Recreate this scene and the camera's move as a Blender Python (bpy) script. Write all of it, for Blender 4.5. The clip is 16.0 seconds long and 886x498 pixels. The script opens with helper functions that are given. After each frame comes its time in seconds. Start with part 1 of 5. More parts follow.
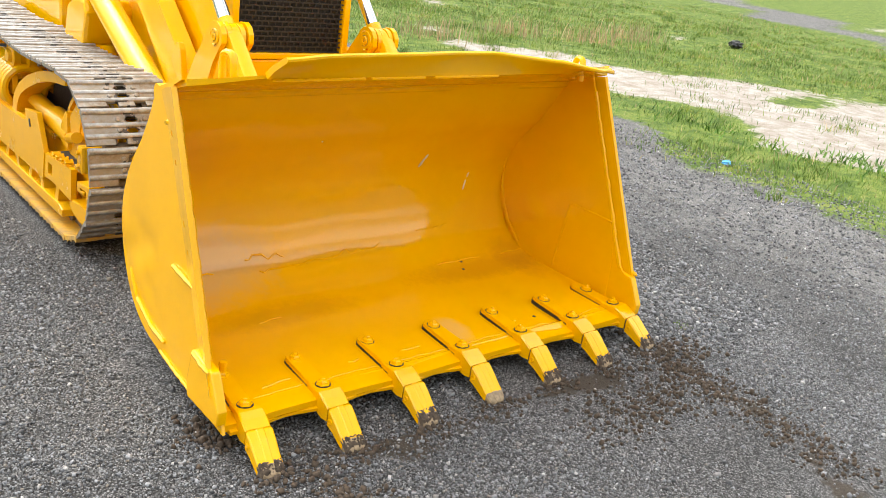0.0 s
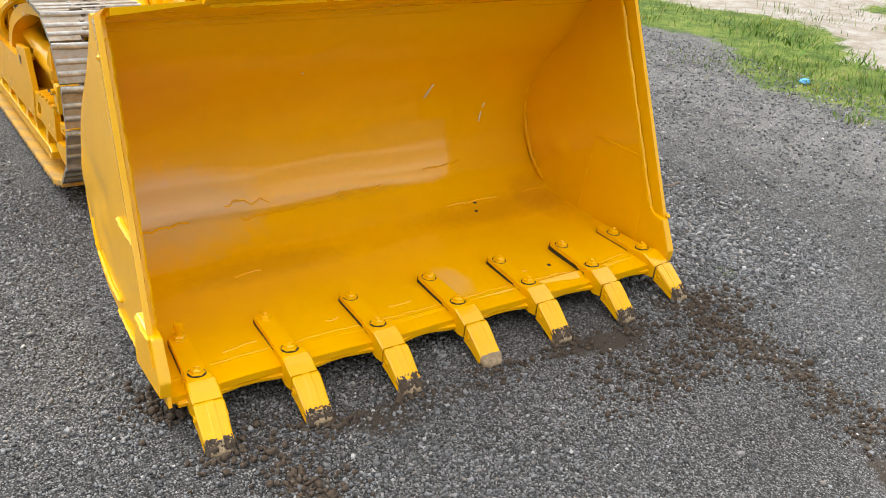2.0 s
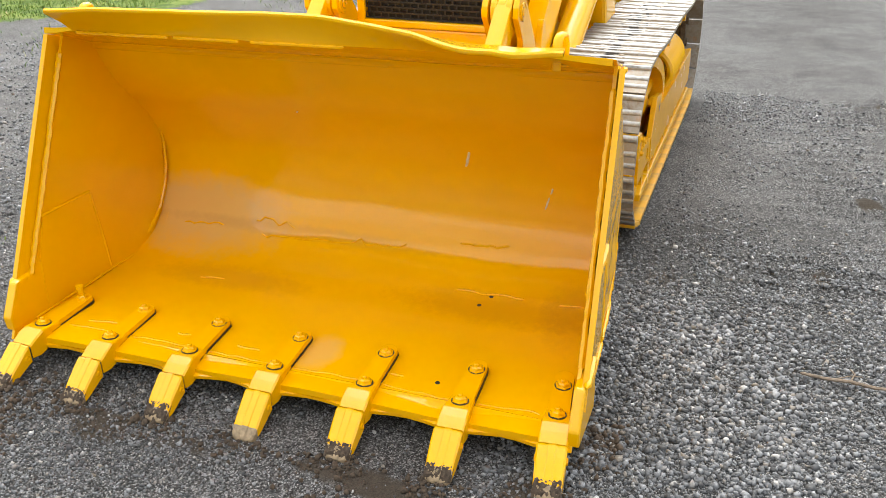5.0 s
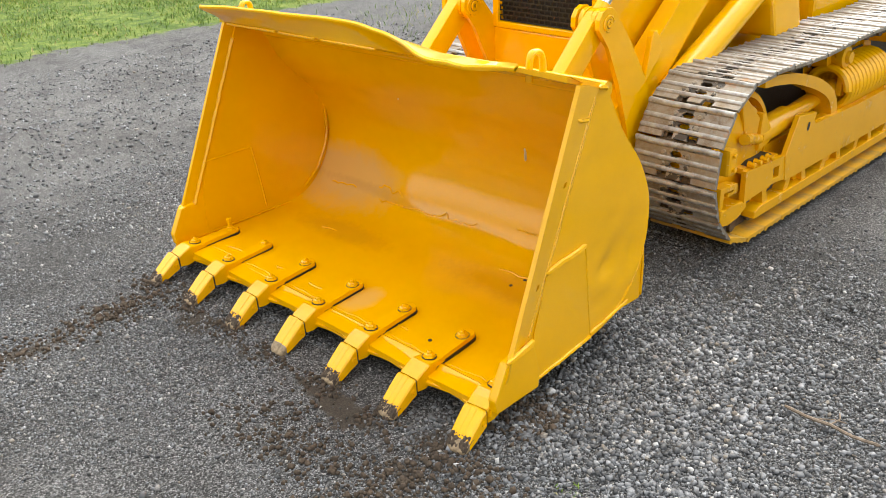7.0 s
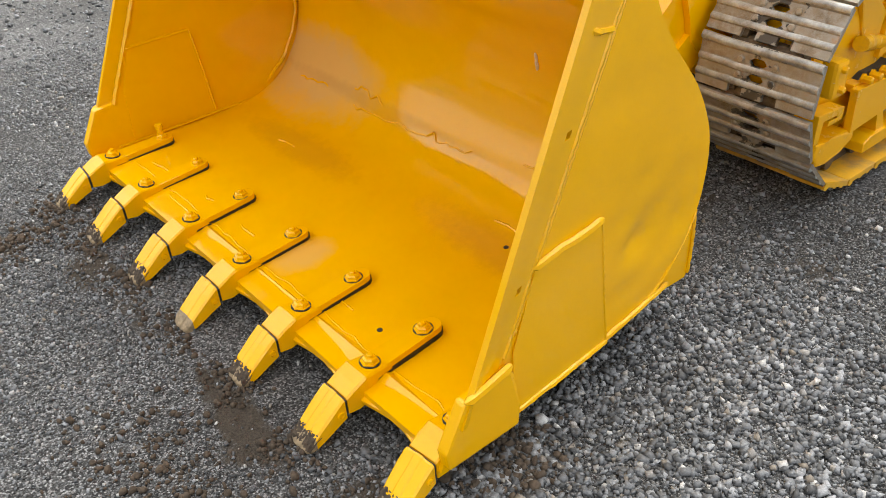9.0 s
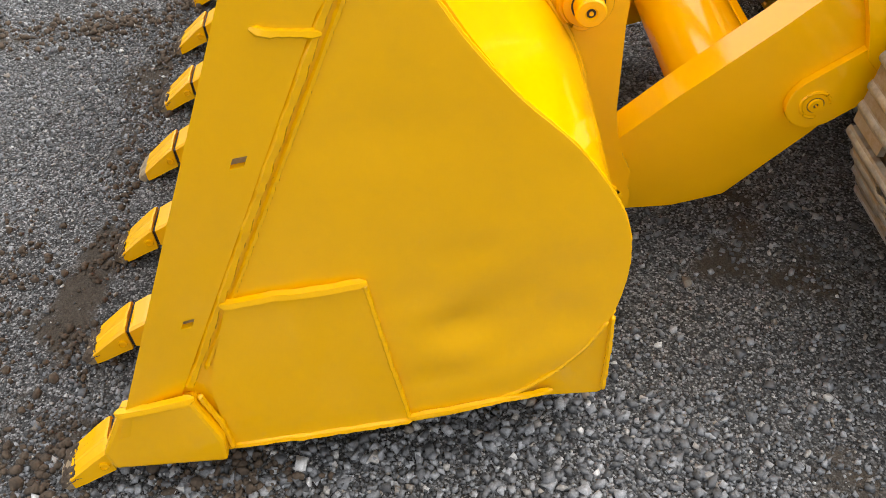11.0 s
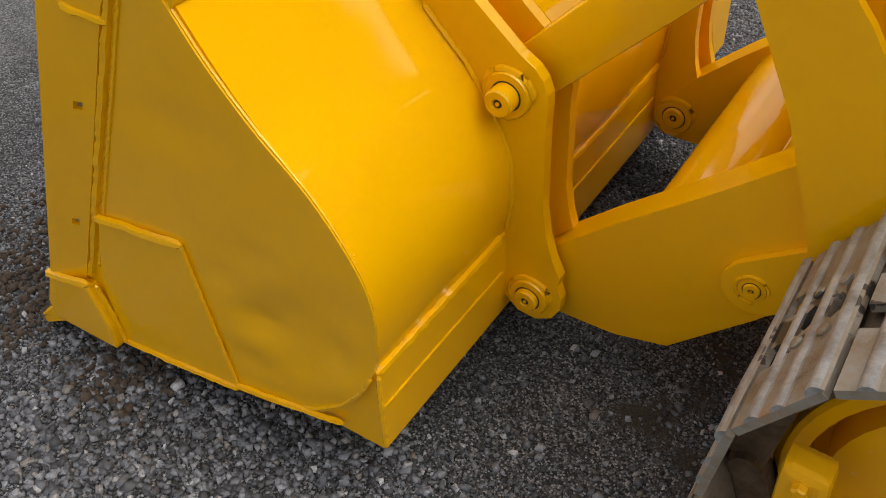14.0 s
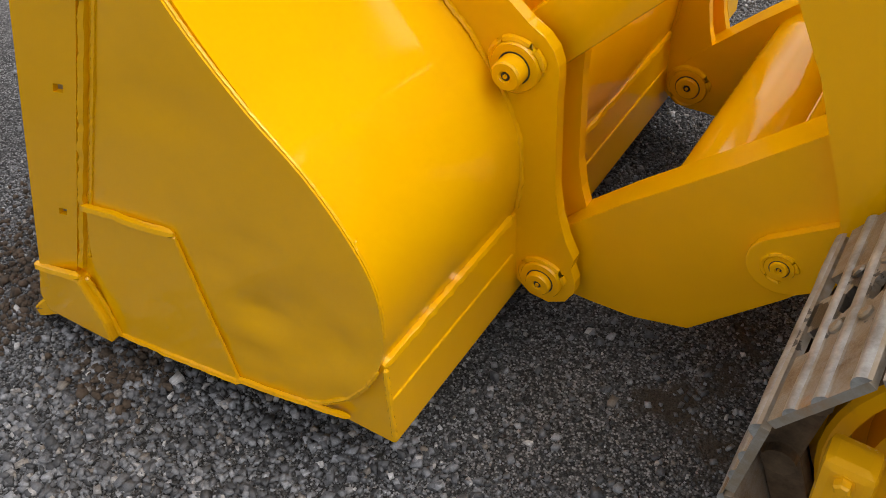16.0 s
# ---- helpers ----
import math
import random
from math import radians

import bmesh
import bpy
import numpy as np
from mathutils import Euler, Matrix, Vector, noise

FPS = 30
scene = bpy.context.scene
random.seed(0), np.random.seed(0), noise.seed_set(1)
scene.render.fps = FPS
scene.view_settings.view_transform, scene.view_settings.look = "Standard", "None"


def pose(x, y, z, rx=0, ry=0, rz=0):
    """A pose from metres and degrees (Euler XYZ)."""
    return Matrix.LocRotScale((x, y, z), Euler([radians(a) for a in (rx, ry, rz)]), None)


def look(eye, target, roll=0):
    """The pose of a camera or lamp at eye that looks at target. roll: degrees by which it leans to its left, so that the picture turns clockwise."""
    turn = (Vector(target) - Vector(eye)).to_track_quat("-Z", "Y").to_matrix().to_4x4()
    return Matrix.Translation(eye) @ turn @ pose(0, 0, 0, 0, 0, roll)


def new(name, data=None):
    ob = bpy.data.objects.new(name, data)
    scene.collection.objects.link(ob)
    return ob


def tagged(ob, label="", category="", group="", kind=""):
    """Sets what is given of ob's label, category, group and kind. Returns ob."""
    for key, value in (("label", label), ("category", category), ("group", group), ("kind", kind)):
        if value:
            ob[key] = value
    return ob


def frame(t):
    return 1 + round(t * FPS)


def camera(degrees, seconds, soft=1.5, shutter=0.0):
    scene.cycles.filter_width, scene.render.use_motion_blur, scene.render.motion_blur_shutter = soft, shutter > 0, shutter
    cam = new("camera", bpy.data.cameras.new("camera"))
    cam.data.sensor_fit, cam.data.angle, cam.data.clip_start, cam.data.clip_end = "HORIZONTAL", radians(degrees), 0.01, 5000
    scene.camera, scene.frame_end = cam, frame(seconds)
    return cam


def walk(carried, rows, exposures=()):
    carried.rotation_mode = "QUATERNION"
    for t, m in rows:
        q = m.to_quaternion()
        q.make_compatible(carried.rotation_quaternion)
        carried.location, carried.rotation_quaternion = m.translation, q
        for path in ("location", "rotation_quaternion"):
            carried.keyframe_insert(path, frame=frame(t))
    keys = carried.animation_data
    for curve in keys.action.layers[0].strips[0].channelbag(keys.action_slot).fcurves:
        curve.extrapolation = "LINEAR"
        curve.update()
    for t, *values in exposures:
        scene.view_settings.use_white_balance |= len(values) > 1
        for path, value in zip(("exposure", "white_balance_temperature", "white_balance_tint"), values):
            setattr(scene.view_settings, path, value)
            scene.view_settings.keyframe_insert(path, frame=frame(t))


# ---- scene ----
cam = camera(52.7, 16.0, soft=0.55)
PATH = [
    (0, (-2.207, -2.259, 1.666), (-0.949, -0.863, 0.983), 8.0),
    (0.5, (-2.207, -2.269, 1.687), (-0.989, -0.855, 0.969), 6.7),
    (1, (-2.199, -2.288, 1.682), (-0.989, -0.866, 0.966), 6.3),
    (1.5, (-2.105, -2.276, 1.672), (-0.931, -0.835, 0.933), 5.6),
    (2, (-1.68, -2.163, 1.634), (-0.608, -0.71, 0.773), 5.3),
    (2.5, (-1.157, -2.311, 1.604), (-0.378, -0.694, 0.722), 3.7),
    (3, (-0.644, -2.395, 1.607), (-0.155, -0.631, 0.801), 3.3),
    (3.5, (-0.162, -2.435, 1.652), (-0.013, -0.598, 0.877), 1.4),
    (4, (0.376, -2.562, 1.662), (0.305, -0.725, 0.874), 0.2),
    (4.2, (0.55, -2.509, 1.646), (0.397, -0.679, 0.855), -0.2),
    (6.3, (2.531, -1.832, 1.837), (1.318, -0.509, 0.955), -0.9),
    (6.5, (2.595, -1.834, 1.845), (1.356, -0.529, 0.972), -1.4),
    (7, (2.668, -1.845, 1.847), (1.363, -0.591, 0.998), -2.5),
    (7.5, (2.691, -1.806, 1.851), (1.352, -0.582, 1.009), -2.7),
    (8, (2.608, -1.659, 1.786), (1.278, -0.482, 0.867), -3.6),
    (8.5, (2.264, -1.28, 1.661), (0.957, -0.159, 0.644), -3.4),
    (8.7, (2.187, -1.135, 1.642), (0.91, -0.024, 0.577), -3.0),
    (10.8, (1.951, 0.522, 1.55), (0.529, 0.57, 0.145), -2.7),
    (11, (1.976, 0.584, 1.552), (0.547, 0.592, 0.152), -3.6),
    (11.5, (1.932, 0.717, 1.53), (0.525, 0.597, 0.114), -5.5),
    (12, (1.701, 1.033, 1.562), (0.321, 0.73, 0.146), -2.9),
    (12.5, (1.701, 1.213, 1.574), (0.359, 0.653, 0.201), 0.2),
    (13, (1.735, 1.469, 1.57), (0.442, 0.758, 0.22), 0.8),
    (13.5, (1.749, 1.59, 1.587), (0.496, 0.764, 0.265), -2.1),
    (14, (1.763, 1.617, 1.592), (0.526, 0.742, 0.286), -3.4),
    (14.5, (1.77, 1.644, 1.585), (0.534, 0.763, 0.283), -3.5),
    (15, (1.77, 1.662, 1.582), (0.538, 0.767, 0.286), -3.9),
    (15.5, (1.757, 1.657, 1.571), (0.552, 0.694, 0.299), -5.2),
    (16, (1.702, 1.567, 1.537), (0.499, 0.7, 0.195), -5.0),
]
walk(cam, [(t, look(eye, target, roll)) for t, eye, target, roll in PATH],
     exposures=[(0, 0.02, 6600, 9), (1, -0.08, 6600, 9), (2, -0.2, 6600, 9), (2.5, -0.16, 6600, 9), (3.5, 0.0, 6600, 8), (4.2, 0.03, 6600, 8), (6.5, 0.04, 6650, 8), (7, 0.0, 6650, 8), (8, 0.02, 6650, 8), (8.5, -0.08, 6650, 8), (11, -0.04, 6600, 10), (11.5, -0.06, 6600, 11), (12, -0.9, 6600, 12), (12.5, -1.0, 6600, 13), (13, -0.95, 6600, 13), (13.5, -0.80, 6600, 12), (14.1, -1.0, 6600, 13), (14.5, -1.0, 6600, 13), (15.5, -0.93, 6600, 13), (16, -0.82, 6600, 13)])

# ---- light ----
SUN_AZ, SUN_EL = 338.0, 56.0
world = bpy.data.worlds.new("sky")
scene.world = world
world.use_nodes = True
wn, wl = world.node_tree.nodes, world.node_tree.links
wn.clear()
w_out = wn.new("ShaderNodeOutputWorld")
w_bg = wn.new("ShaderNodeBackground")
w_sky = wn.new("ShaderNodeTexSky")
w_sky.sky_type, w_sky.sun_disc = "NISHITA", False
w_sky.sun_elevation, w_sky.sun_rotation = radians(SUN_EL), radians(SUN_AZ)
w_sky.air_density, w_sky.dust_density = 1.0, 2.5
w_co = wn.new("ShaderNodeTexCoord")
w_map = wn.new("ShaderNodeMapping")
w_map.inputs["Scale"].default_value = (1.0, 1.0, 2.6)
w_noise = wn.new("ShaderNodeTexNoise")
w_noise.inputs["Scale"].default_value = 1.9
w_noise.inputs["Detail"].default_value = 5.0
w_noise.inputs["Roughness"].default_value = 0.55
w_ramp = wn.new("ShaderNodeValToRGB")
w_ramp.color_ramp.elements[0].position, w_ramp.color_ramp.elements[0].color = 0.42, (4.6, 4.9, 5.4, 1)
w_ramp.color_ramp.elements[1].position, w_ramp.color_ramp.elements[1].color = 0.58, (15.0, 15.0, 15.0, 1)
w_mix = wn.new("ShaderNodeMix")
w_mix.data_type = "RGBA"
w_mix.inputs[0].default_value = 0.86
wl.new(w_co.outputs["Generated"], w_map.inputs["Vector"])
wl.new(w_map.outputs["Vector"], w_noise.inputs["Vector"])
wl.new(w_noise.outputs["Fac"], w_ramp.inputs["Fac"])
wl.new(w_sky.outputs["Color"], w_mix.inputs[6])
wl.new(w_ramp.outputs["Color"], w_mix.inputs[7])
# thin cloud glows round the hidden sun
_az, _el = radians(SUN_AZ), radians(SUN_EL)
sun_from = Vector((math.sin(_az) * math.cos(_el), math.cos(_az) * math.cos(_el), math.sin(_el)))
w_dot = wn.new("ShaderNodeVectorMath")
w_dot.operation = "DOT_PRODUCT"
w_dot.inputs[1].default_value = sun_from
wl.new(w_co.outputs["Generated"], w_dot.inputs[0])
w_pow = wn.new("ShaderNodeMath")
w_pow.operation, w_pow.use_clamp = "POWER", False
w_max = wn.new("ShaderNodeMath")
w_max.operation = "MAXIMUM"
w_max.inputs[1].default_value = 0.0
wl.new(w_dot.outputs["Value"], w_max.inputs[0])
wl.new(w_max.outputs[0], w_pow.inputs[0])
w_pow.inputs[1].default_value = 10.0
w_glow = wn.new("ShaderNodeMix")
w_glow.data_type, w_glow.blend_type = "RGBA", "ADD"
w_glow.inputs[7].default_value = (46.0, 45.0, 43.5, 1)
wl.new(w_pow.outputs[0], w_glow.inputs[0])
wl.new(w_mix.outputs[2], w_glow.inputs[6])
# an overcast sky is dimmer towards the horizon
w_sep = wn.new("ShaderNodeSeparateXYZ")
wl.new(w_co.outputs["Generated"], w_sep.inputs["Vector"])
w_grad = wn.new("ShaderNodeValToRGB")
for w_at, w_tone in ((0.0, 0.40), (0.16, 0.90), (0.42, 1.70), (1.0, 1.45)):
    w_el = w_grad.color_ramp.elements[0] if w_at == 0.0 else w_grad.color_ramp.elements[-1] if w_at == 1.0 else w_grad.color_ramp.elements.new(w_at)
    w_el.color = (w_tone, w_tone, w_tone, 1)
wl.new(w_sep.outputs["Z"], w_grad.inputs["Fac"])
w_dim = wn.new("ShaderNodeMix")
w_dim.data_type, w_dim.blend_type = "RGBA", "MULTIPLY"
w_dim.inputs[0].default_value = 1.0
wl.new(w_glow.outputs[2], w_dim.inputs[6])
wl.new(w_grad.outputs["Color"], w_dim.inputs[7])
wl.new(w_dim.outputs[2], w_bg.inputs["Color"])
w_bg.inputs["Strength"].default_value = 0.119
wl.new(w_bg.outputs["Background"], w_out.inputs["Surface"])

sun = new("sun", bpy.data.lights.new("sun", "SUN"))
sun.data.energy, sun.data.angle, sun.data.color = 0.6, radians(20), (1.0, 0.97, 0.92)
sun.matrix_world = look(sun_from * 30, (0, 0, 0))


# ---- materials ----
def base_mat(name):
    m = bpy.data.materials.new(name)
    m.use_nodes = True
    n, l = m.node_tree.nodes, m.node_tree.links
    return m, n, l, n["Principled BSDF"]


def node(n, kind, **inputs):
    k = n.new(kind)
    for key, value in inputs.items():
        k.inputs[key.replace("_", " ")].default_value = value
    return k


def noise_of(n, l, scale, detail=4.0, rough=0.55, stretch=None):
    co = n.new("ShaderNodeTexCoord")
    src = co.outputs["Object"]
    if stretch:
        mp = n.new("ShaderNodeMapping")
        mp.inputs["Scale"].default_value = stretch
        l.new(src, mp.inputs["Vector"])
        src = mp.outputs["Vector"]
    k = node(n, "ShaderNodeTexNoise", Scale=scale, Detail=detail, Roughness=rough)
    l.new(src, k.inputs["Vector"])
    return k


def ramp(n, l, src, stops):
    r = n.new("ShaderNodeValToRGB")
    e = r.color_ramp.elements
    while len(e) < len(stops):
        e.new(0.5)
    for el, (p, c) in zip(e, stops):
        el.position = p
        el.color = (*c, 1) if len(c) == 3 else c
    l.new(src, r.inputs["Fac"])
    return r


def mixc(n, l, fac, a, b, mode="MIX"):
    k = n.new("ShaderNodeMix")
    k.data_type, k.blend_type = "RGBA", mode
    for i, v in ((0, fac), (6, a), (7, b)):
        if hasattr(v, "is_linked"):
            l.new(v, k.inputs[i])
        else:
            k.inputs[i].default_value = v if i == 0 else (*v, 1)
    return k.outputs[2]


def bump(n, l, p, src, strength, distance, prev=None):
    b = node(n, "ShaderNodeBump", Strength=strength, Distance=distance)
    l.new(src, b.inputs["Height"])
    if prev:
        l.new(prev.outputs["Normal"], b.inputs["Normal"])
    l.new(b.outputs["Normal"], p.inputs["Normal"])
    return b


def paint_mat(name, color, rough=0.3, dirt=0.35, dirt_color=(0.12, 0.085, 0.045), chips=0.0, dirt_from=0.58):
    m, n, l, p = base_mat(name)
    big = noise_of(n, l, 2.6, 5.0, 0.6)
    tone = ramp(n, l, big.outputs["Fac"], [(0.3, [c * 0.95 for c in color]), (0.7, [min(1, c * 1.03) for c in color])])
    grime = noise_of(n, l, 7.0, 9.0, 0.7)
    gm = ramp(n, l, grime.outputs["Fac"], [(dirt_from, (0, 0, 0)), (dirt_from + 0.22, (dirt, dirt, dirt))])
    col = mixc(n, l, gm.outputs["Color"], tone.outputs["Color"], dirt_color)
    if chips:
        cn = noise_of(n, l, 55.0, 3.0, 0.5)
        cm = ramp(n, l, cn.outputs["Fac"], [(0.72, (0, 0, 0)), (0.75, (chips, chips, chips))])
        col = mixc(n, l, cm.outputs["Color"], col, (0.55, 0.48, 0.40))
    l.new(col, p.inputs["Base Color"])
    rr = ramp(n, l, grime.outputs["Fac"], [(0.40, (rough * 0.85,) * 3), (0.85, (min(1, rough + 0.07),) * 3)])
    l.new(rr.outputs["Color"], p.inputs["Roughness"])
    p.inputs["Coat Weight"].default_value = 0.0
    p.inputs["Specular IOR Level"].default_value = 0.48
    p.inputs["Coat Roughness"].default_value = 0.12
    peel = noise_of(n, l, 160.0, 2.0, 0.5)
    b1 = bump(n, l, p, peel.outputs["Fac"], 0.07, 0.001)
    wave = noise_of(n, l, 6.0, 2.0, 0.4)
    bump(n, l, p, wave.outputs["Fac"], 0.15, 0.012, b1)
    return m


YELLOW = (0.87, 0.448, 0.0006)
yellow = paint_mat("yellow_paint", YELLOW, 0.11, 0.06)


def stained_and_shaded(m, spots):
    """Adds dirt, rubbed-through films and a painted crease shadow round given places of the bucket."""
    n, l = m.node_tree.nodes, m.node_tree.links
    p = n["Principled BSDF"]
    for (x, y, z), size, color, amount, scale in spots:
        co = n.new("ShaderNodeTexCoord")
        mp = n.new("ShaderNodeMapping")
        mp.vector_type = "TEXTURE"
        mp.inputs["Location"].default_value, mp.inputs["Scale"].default_value = (x, y, z), size
        l.new(co.outputs["Object"], mp.inputs["Vector"])
        ln = n.new("ShaderNodeVectorMath")
        ln.operation = "LENGTH"
        l.new(mp.outputs["Vector"], ln.inputs[0])
        ns = noise_of(n, l, scale, 8.0, 0.72)
        ad = n.new("ShaderNodeMath")
        ad.operation = "MULTIPLY_ADD"
        l.new(ns.outputs["Fac"], ad.inputs[0])
        ad.inputs[1].default_value = -1.3
        l.new(ln.outputs["Value"], ad.inputs[2])
        mask = ramp(n, l, ad.outputs[0], [(0.0, (amount,) * 3), (0.75, (0, 0, 0))])
        old = p.inputs["Base Color"].links[0].from_socket
        l.new(mixc(n, l, mask.outputs["Color"], old, color), p.inputs["Base Color"])
    return m


bucket_paint = stained_and_shaded(paint_mat("bucket_paint", YELLOW, 0.085, 0.05), [
    ((-0.78, 0.80, 0.27), (0.34, 0.24, 0.12), (0.50, 0.40, 0.26), 0.42, 7.0),
    # dark line along the rear crease, its shadow put into the paint colour
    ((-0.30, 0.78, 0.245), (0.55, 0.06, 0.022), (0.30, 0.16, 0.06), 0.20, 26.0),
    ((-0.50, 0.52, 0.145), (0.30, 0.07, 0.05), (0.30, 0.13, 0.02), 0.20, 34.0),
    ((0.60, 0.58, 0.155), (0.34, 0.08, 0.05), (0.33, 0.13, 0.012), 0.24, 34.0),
    ((0.09, 0.16, 0.12), (0.06, 0.09, 0.05), (0.55, 0.42, 0.27), 0.28, 14.0),
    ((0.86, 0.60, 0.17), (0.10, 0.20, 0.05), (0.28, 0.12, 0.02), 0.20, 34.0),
])
yellow_rough = paint_mat("yellow_paint_dirty", (0.80, 0.395, 0.003), 0.26, 0.45, (0.13, 0.095, 0.055), 0.25, 0.55)
yellow_dusty = paint_mat("yellow_paint_dusty", (0.74, 0.40, 0.02), 0.45, 0.75, (0.30, 0.22, 0.13), 0.3, 0.44)


def worn_mat():
    m, n, l, p = base_mat("worn_track_steel")
    oi = n.new("ShaderNodeObjectInfo")
    wv = n.new("ShaderNodeMath")
    wv.operation = "MULTIPLY"
    wv.inputs[1].default_value = 40.0
    l.new(oi.outputs["Random"], wv.inputs[0])
    a = noise_of(n, l, 9.0, 8.0, 0.65)
    a.noise_dimensions = "4D"
    l.new(wv.outputs[0], a.inputs["W"])
    b = noise_of(n, l, 46.0, 7.0, 0.72)
    base = ramp(n, l, a.outputs["Fac"], [(0.30, (0.13, 0.088, 0.052)), (0.44, (0.23, 0.180, 0.122)), (0.57, (0.27, 0.235, 0.185)), (0.70, (0.34, 0.175, 0.070))])
    mask = ramp(n, l, b.outputs["Fac"], [(0.45, (0, 0, 0)), (0.65, (0.8, 0.8, 0.8))])
    col = mixc(n, l, mask.outputs["Color"], base.outputs["Color"], (0.30, 0.285, 0.26))
    co = n.new("ShaderNodeTexCoord")
    sx = n.new("ShaderNodeSeparateXYZ")
    l.new(co.outputs["Object"], sx.inputs["Vector"])
    ab = n.new("ShaderNodeMath")
    ab.operation = "ABSOLUTE"
    l.new(sx.outputs["X"], ab.inputs[0])
    g = noise_of(n, l, 22.0, 5.0, 0.55)
    g.noise_dimensions = "4D"
    l.new(wv.outputs[0], g.inputs["W"])
    ad = n.new("ShaderNodeMath")
    ad.operation = "MULTIPLY_ADD"
    l.new(ab.outputs[0], ad.inputs[0])
    ad.inputs[1].default_value = -2.2
    l.new(g.outputs["Fac"], ad.inputs[2])
    greasy = ramp(n, l, ad.outputs[0], [(0.445, (0, 0, 0)), (0.465, (0.92, 0.92, 0.92))])
    col = mixc(n, l, greasy.outputs["Color"], col, (0.035, 0.030, 0.025))
    l.new(col, p.inputs["Base Color"])
    p.inputs["Roughness"].default_value = 0.45
    p.inputs["Metallic"].default_value = 0.2
    bump(n, l, p, b.outputs["Fac"], 0.5, 0.004)
    return m


def steel_mat():
    m, n, l, p = base_mat("polished_grouser_steel")
    a = noise_of(n, l, 22.0, 7.0, 0.7)
    base = ramp(n, l, a.outputs["Fac"], [(0.3, (0.17, 0.155, 0.135)), (0.50, (0.31, 0.31, 0.30)), (0.72, (0.50, 0.505, 0.50))])
    l.new(base.outputs["Color"], p.inputs["Base Color"])
    p.inputs["Roughness"].default_value = 0.38
    p.inputs["Metallic"].default_value = 0.35
    bump(n, l, p, a.outputs["Fac"], 0.4, 0.003)
    return m


def plain_mat(name, color, rough=0.5, metal=0.0, var=0.2, scale=20.0, bumpy=0.2):
    m, n, l, p = base_mat(name)
    a = noise_of(n, l, scale, 6.0, 0.65)
    base = ramp(n, l, a.outputs["Fac"], [(0.3, [c * (1 - var) for c in color]), (0.7, [min(1, c * (1 + var)) for c in color])])
    l.new(base.outputs["Color"], p.inputs["Base Color"])
    p.inputs["Roughness"].default_value = rough
    p.inputs["Metallic"].default_value = metal
    if bumpy:
        bump(n, l, p, a.outputs["Fac"], bumpy, 0.003)
    return m


worn = worn_mat()
grouser_steel = steel_mat()
chrome = plain_mat("chrome", (0.82, 0.83, 0.84), 0.12, 1.0, 0.03, 30, 0.0)
black_mesh = plain_mat("black_grille_paint", (0.010, 0.009, 0.008), 0.6, 0.0, 0.4, 25)
dark_core = plain_mat("dark_radiator_core", (0.012, 0.011, 0.010), 0.8)
mud = plain_mat("dried_mud", (0.070, 0.050, 0.034), 0.95, 0.0, 0.55, 60, 0.8)
bare_steel = plain_mat("bare_scuffed_steel", (0.28, 0.205, 0.12), 0.65, 0.0, 0.35, 60)
bare_bright = plain_mat("bright_scratch", (0.70, 0.62, 0.48), 0.45, 0.1, 0.25, 60)
link_steel = plain_mat("rusty_link_steel", (0.11, 0.075, 0.045), 0.6, 0.2, 0.5, 30, 0.4)
# black grease, also the painted shade of gaps, holes and the inner plate
grease_and_shade = plain_mat("black_grease_and_shade", (0.02, 0.017, 0.014), 0.55, 0.0, 0.5, 50, 0.6)


# ---- mesh helpers ----
def obj(name, bm, mat, parent=None, label="", smooth=False, mats=()):
    me = bpy.data.meshes.new(name)
    bmesh.ops.recalc_face_normals(bm, faces=bm.faces)
    bm.to_mesh(me)
    bm.free()
    for mm in (mat, *mats):
        me.materials.append(mm)
    if smooth:
        me.shade_smooth()
        me.set_sharp_from_angle(angle=radians(35))
    ob = new(name, me)
    if parent:
        ob.parent = parent
    if label:
        tagged(ob, label)
    return ob


part = obj


def twin(src, name, m, parent, label=""):
    """Another object on the same mesh."""
    ob = new(name, src.data)
    ob.parent = parent
    ob.matrix_local = m
    if label:
        tagged(ob, label)
    return ob


def prism(bm, pts, axis, a, b, bev=0.0):
    """Extrudes a closed outline of (u, v) along an axis between a and b."""
    def place(u, v, w):
        return {"x": (w, u, v), "y": (u, w, v), "z": (u, v, w)}[axis]
    lo = [bm.verts.new(place(u, v, a)) for u, v in pts]
    hi = [bm.verts.new(place(u, v, b)) for u, v in pts]
    faces = [bm.faces.new(lo), bm.faces.new(hi[::-1])]
    k = len(pts)
    for i in range(k):
        faces.append(bm.faces.new((lo[i], lo[(i + 1) % k], hi[(i + 1) % k], hi[i])))
    if bev:
        edges = {e for f in faces for e in f.edges}
        bmesh.ops.bevel(bm, geom=list(edges), offset=bev, segments=2, affect="EDGES", profile=0.6, clamp_overlap=True)
    return faces


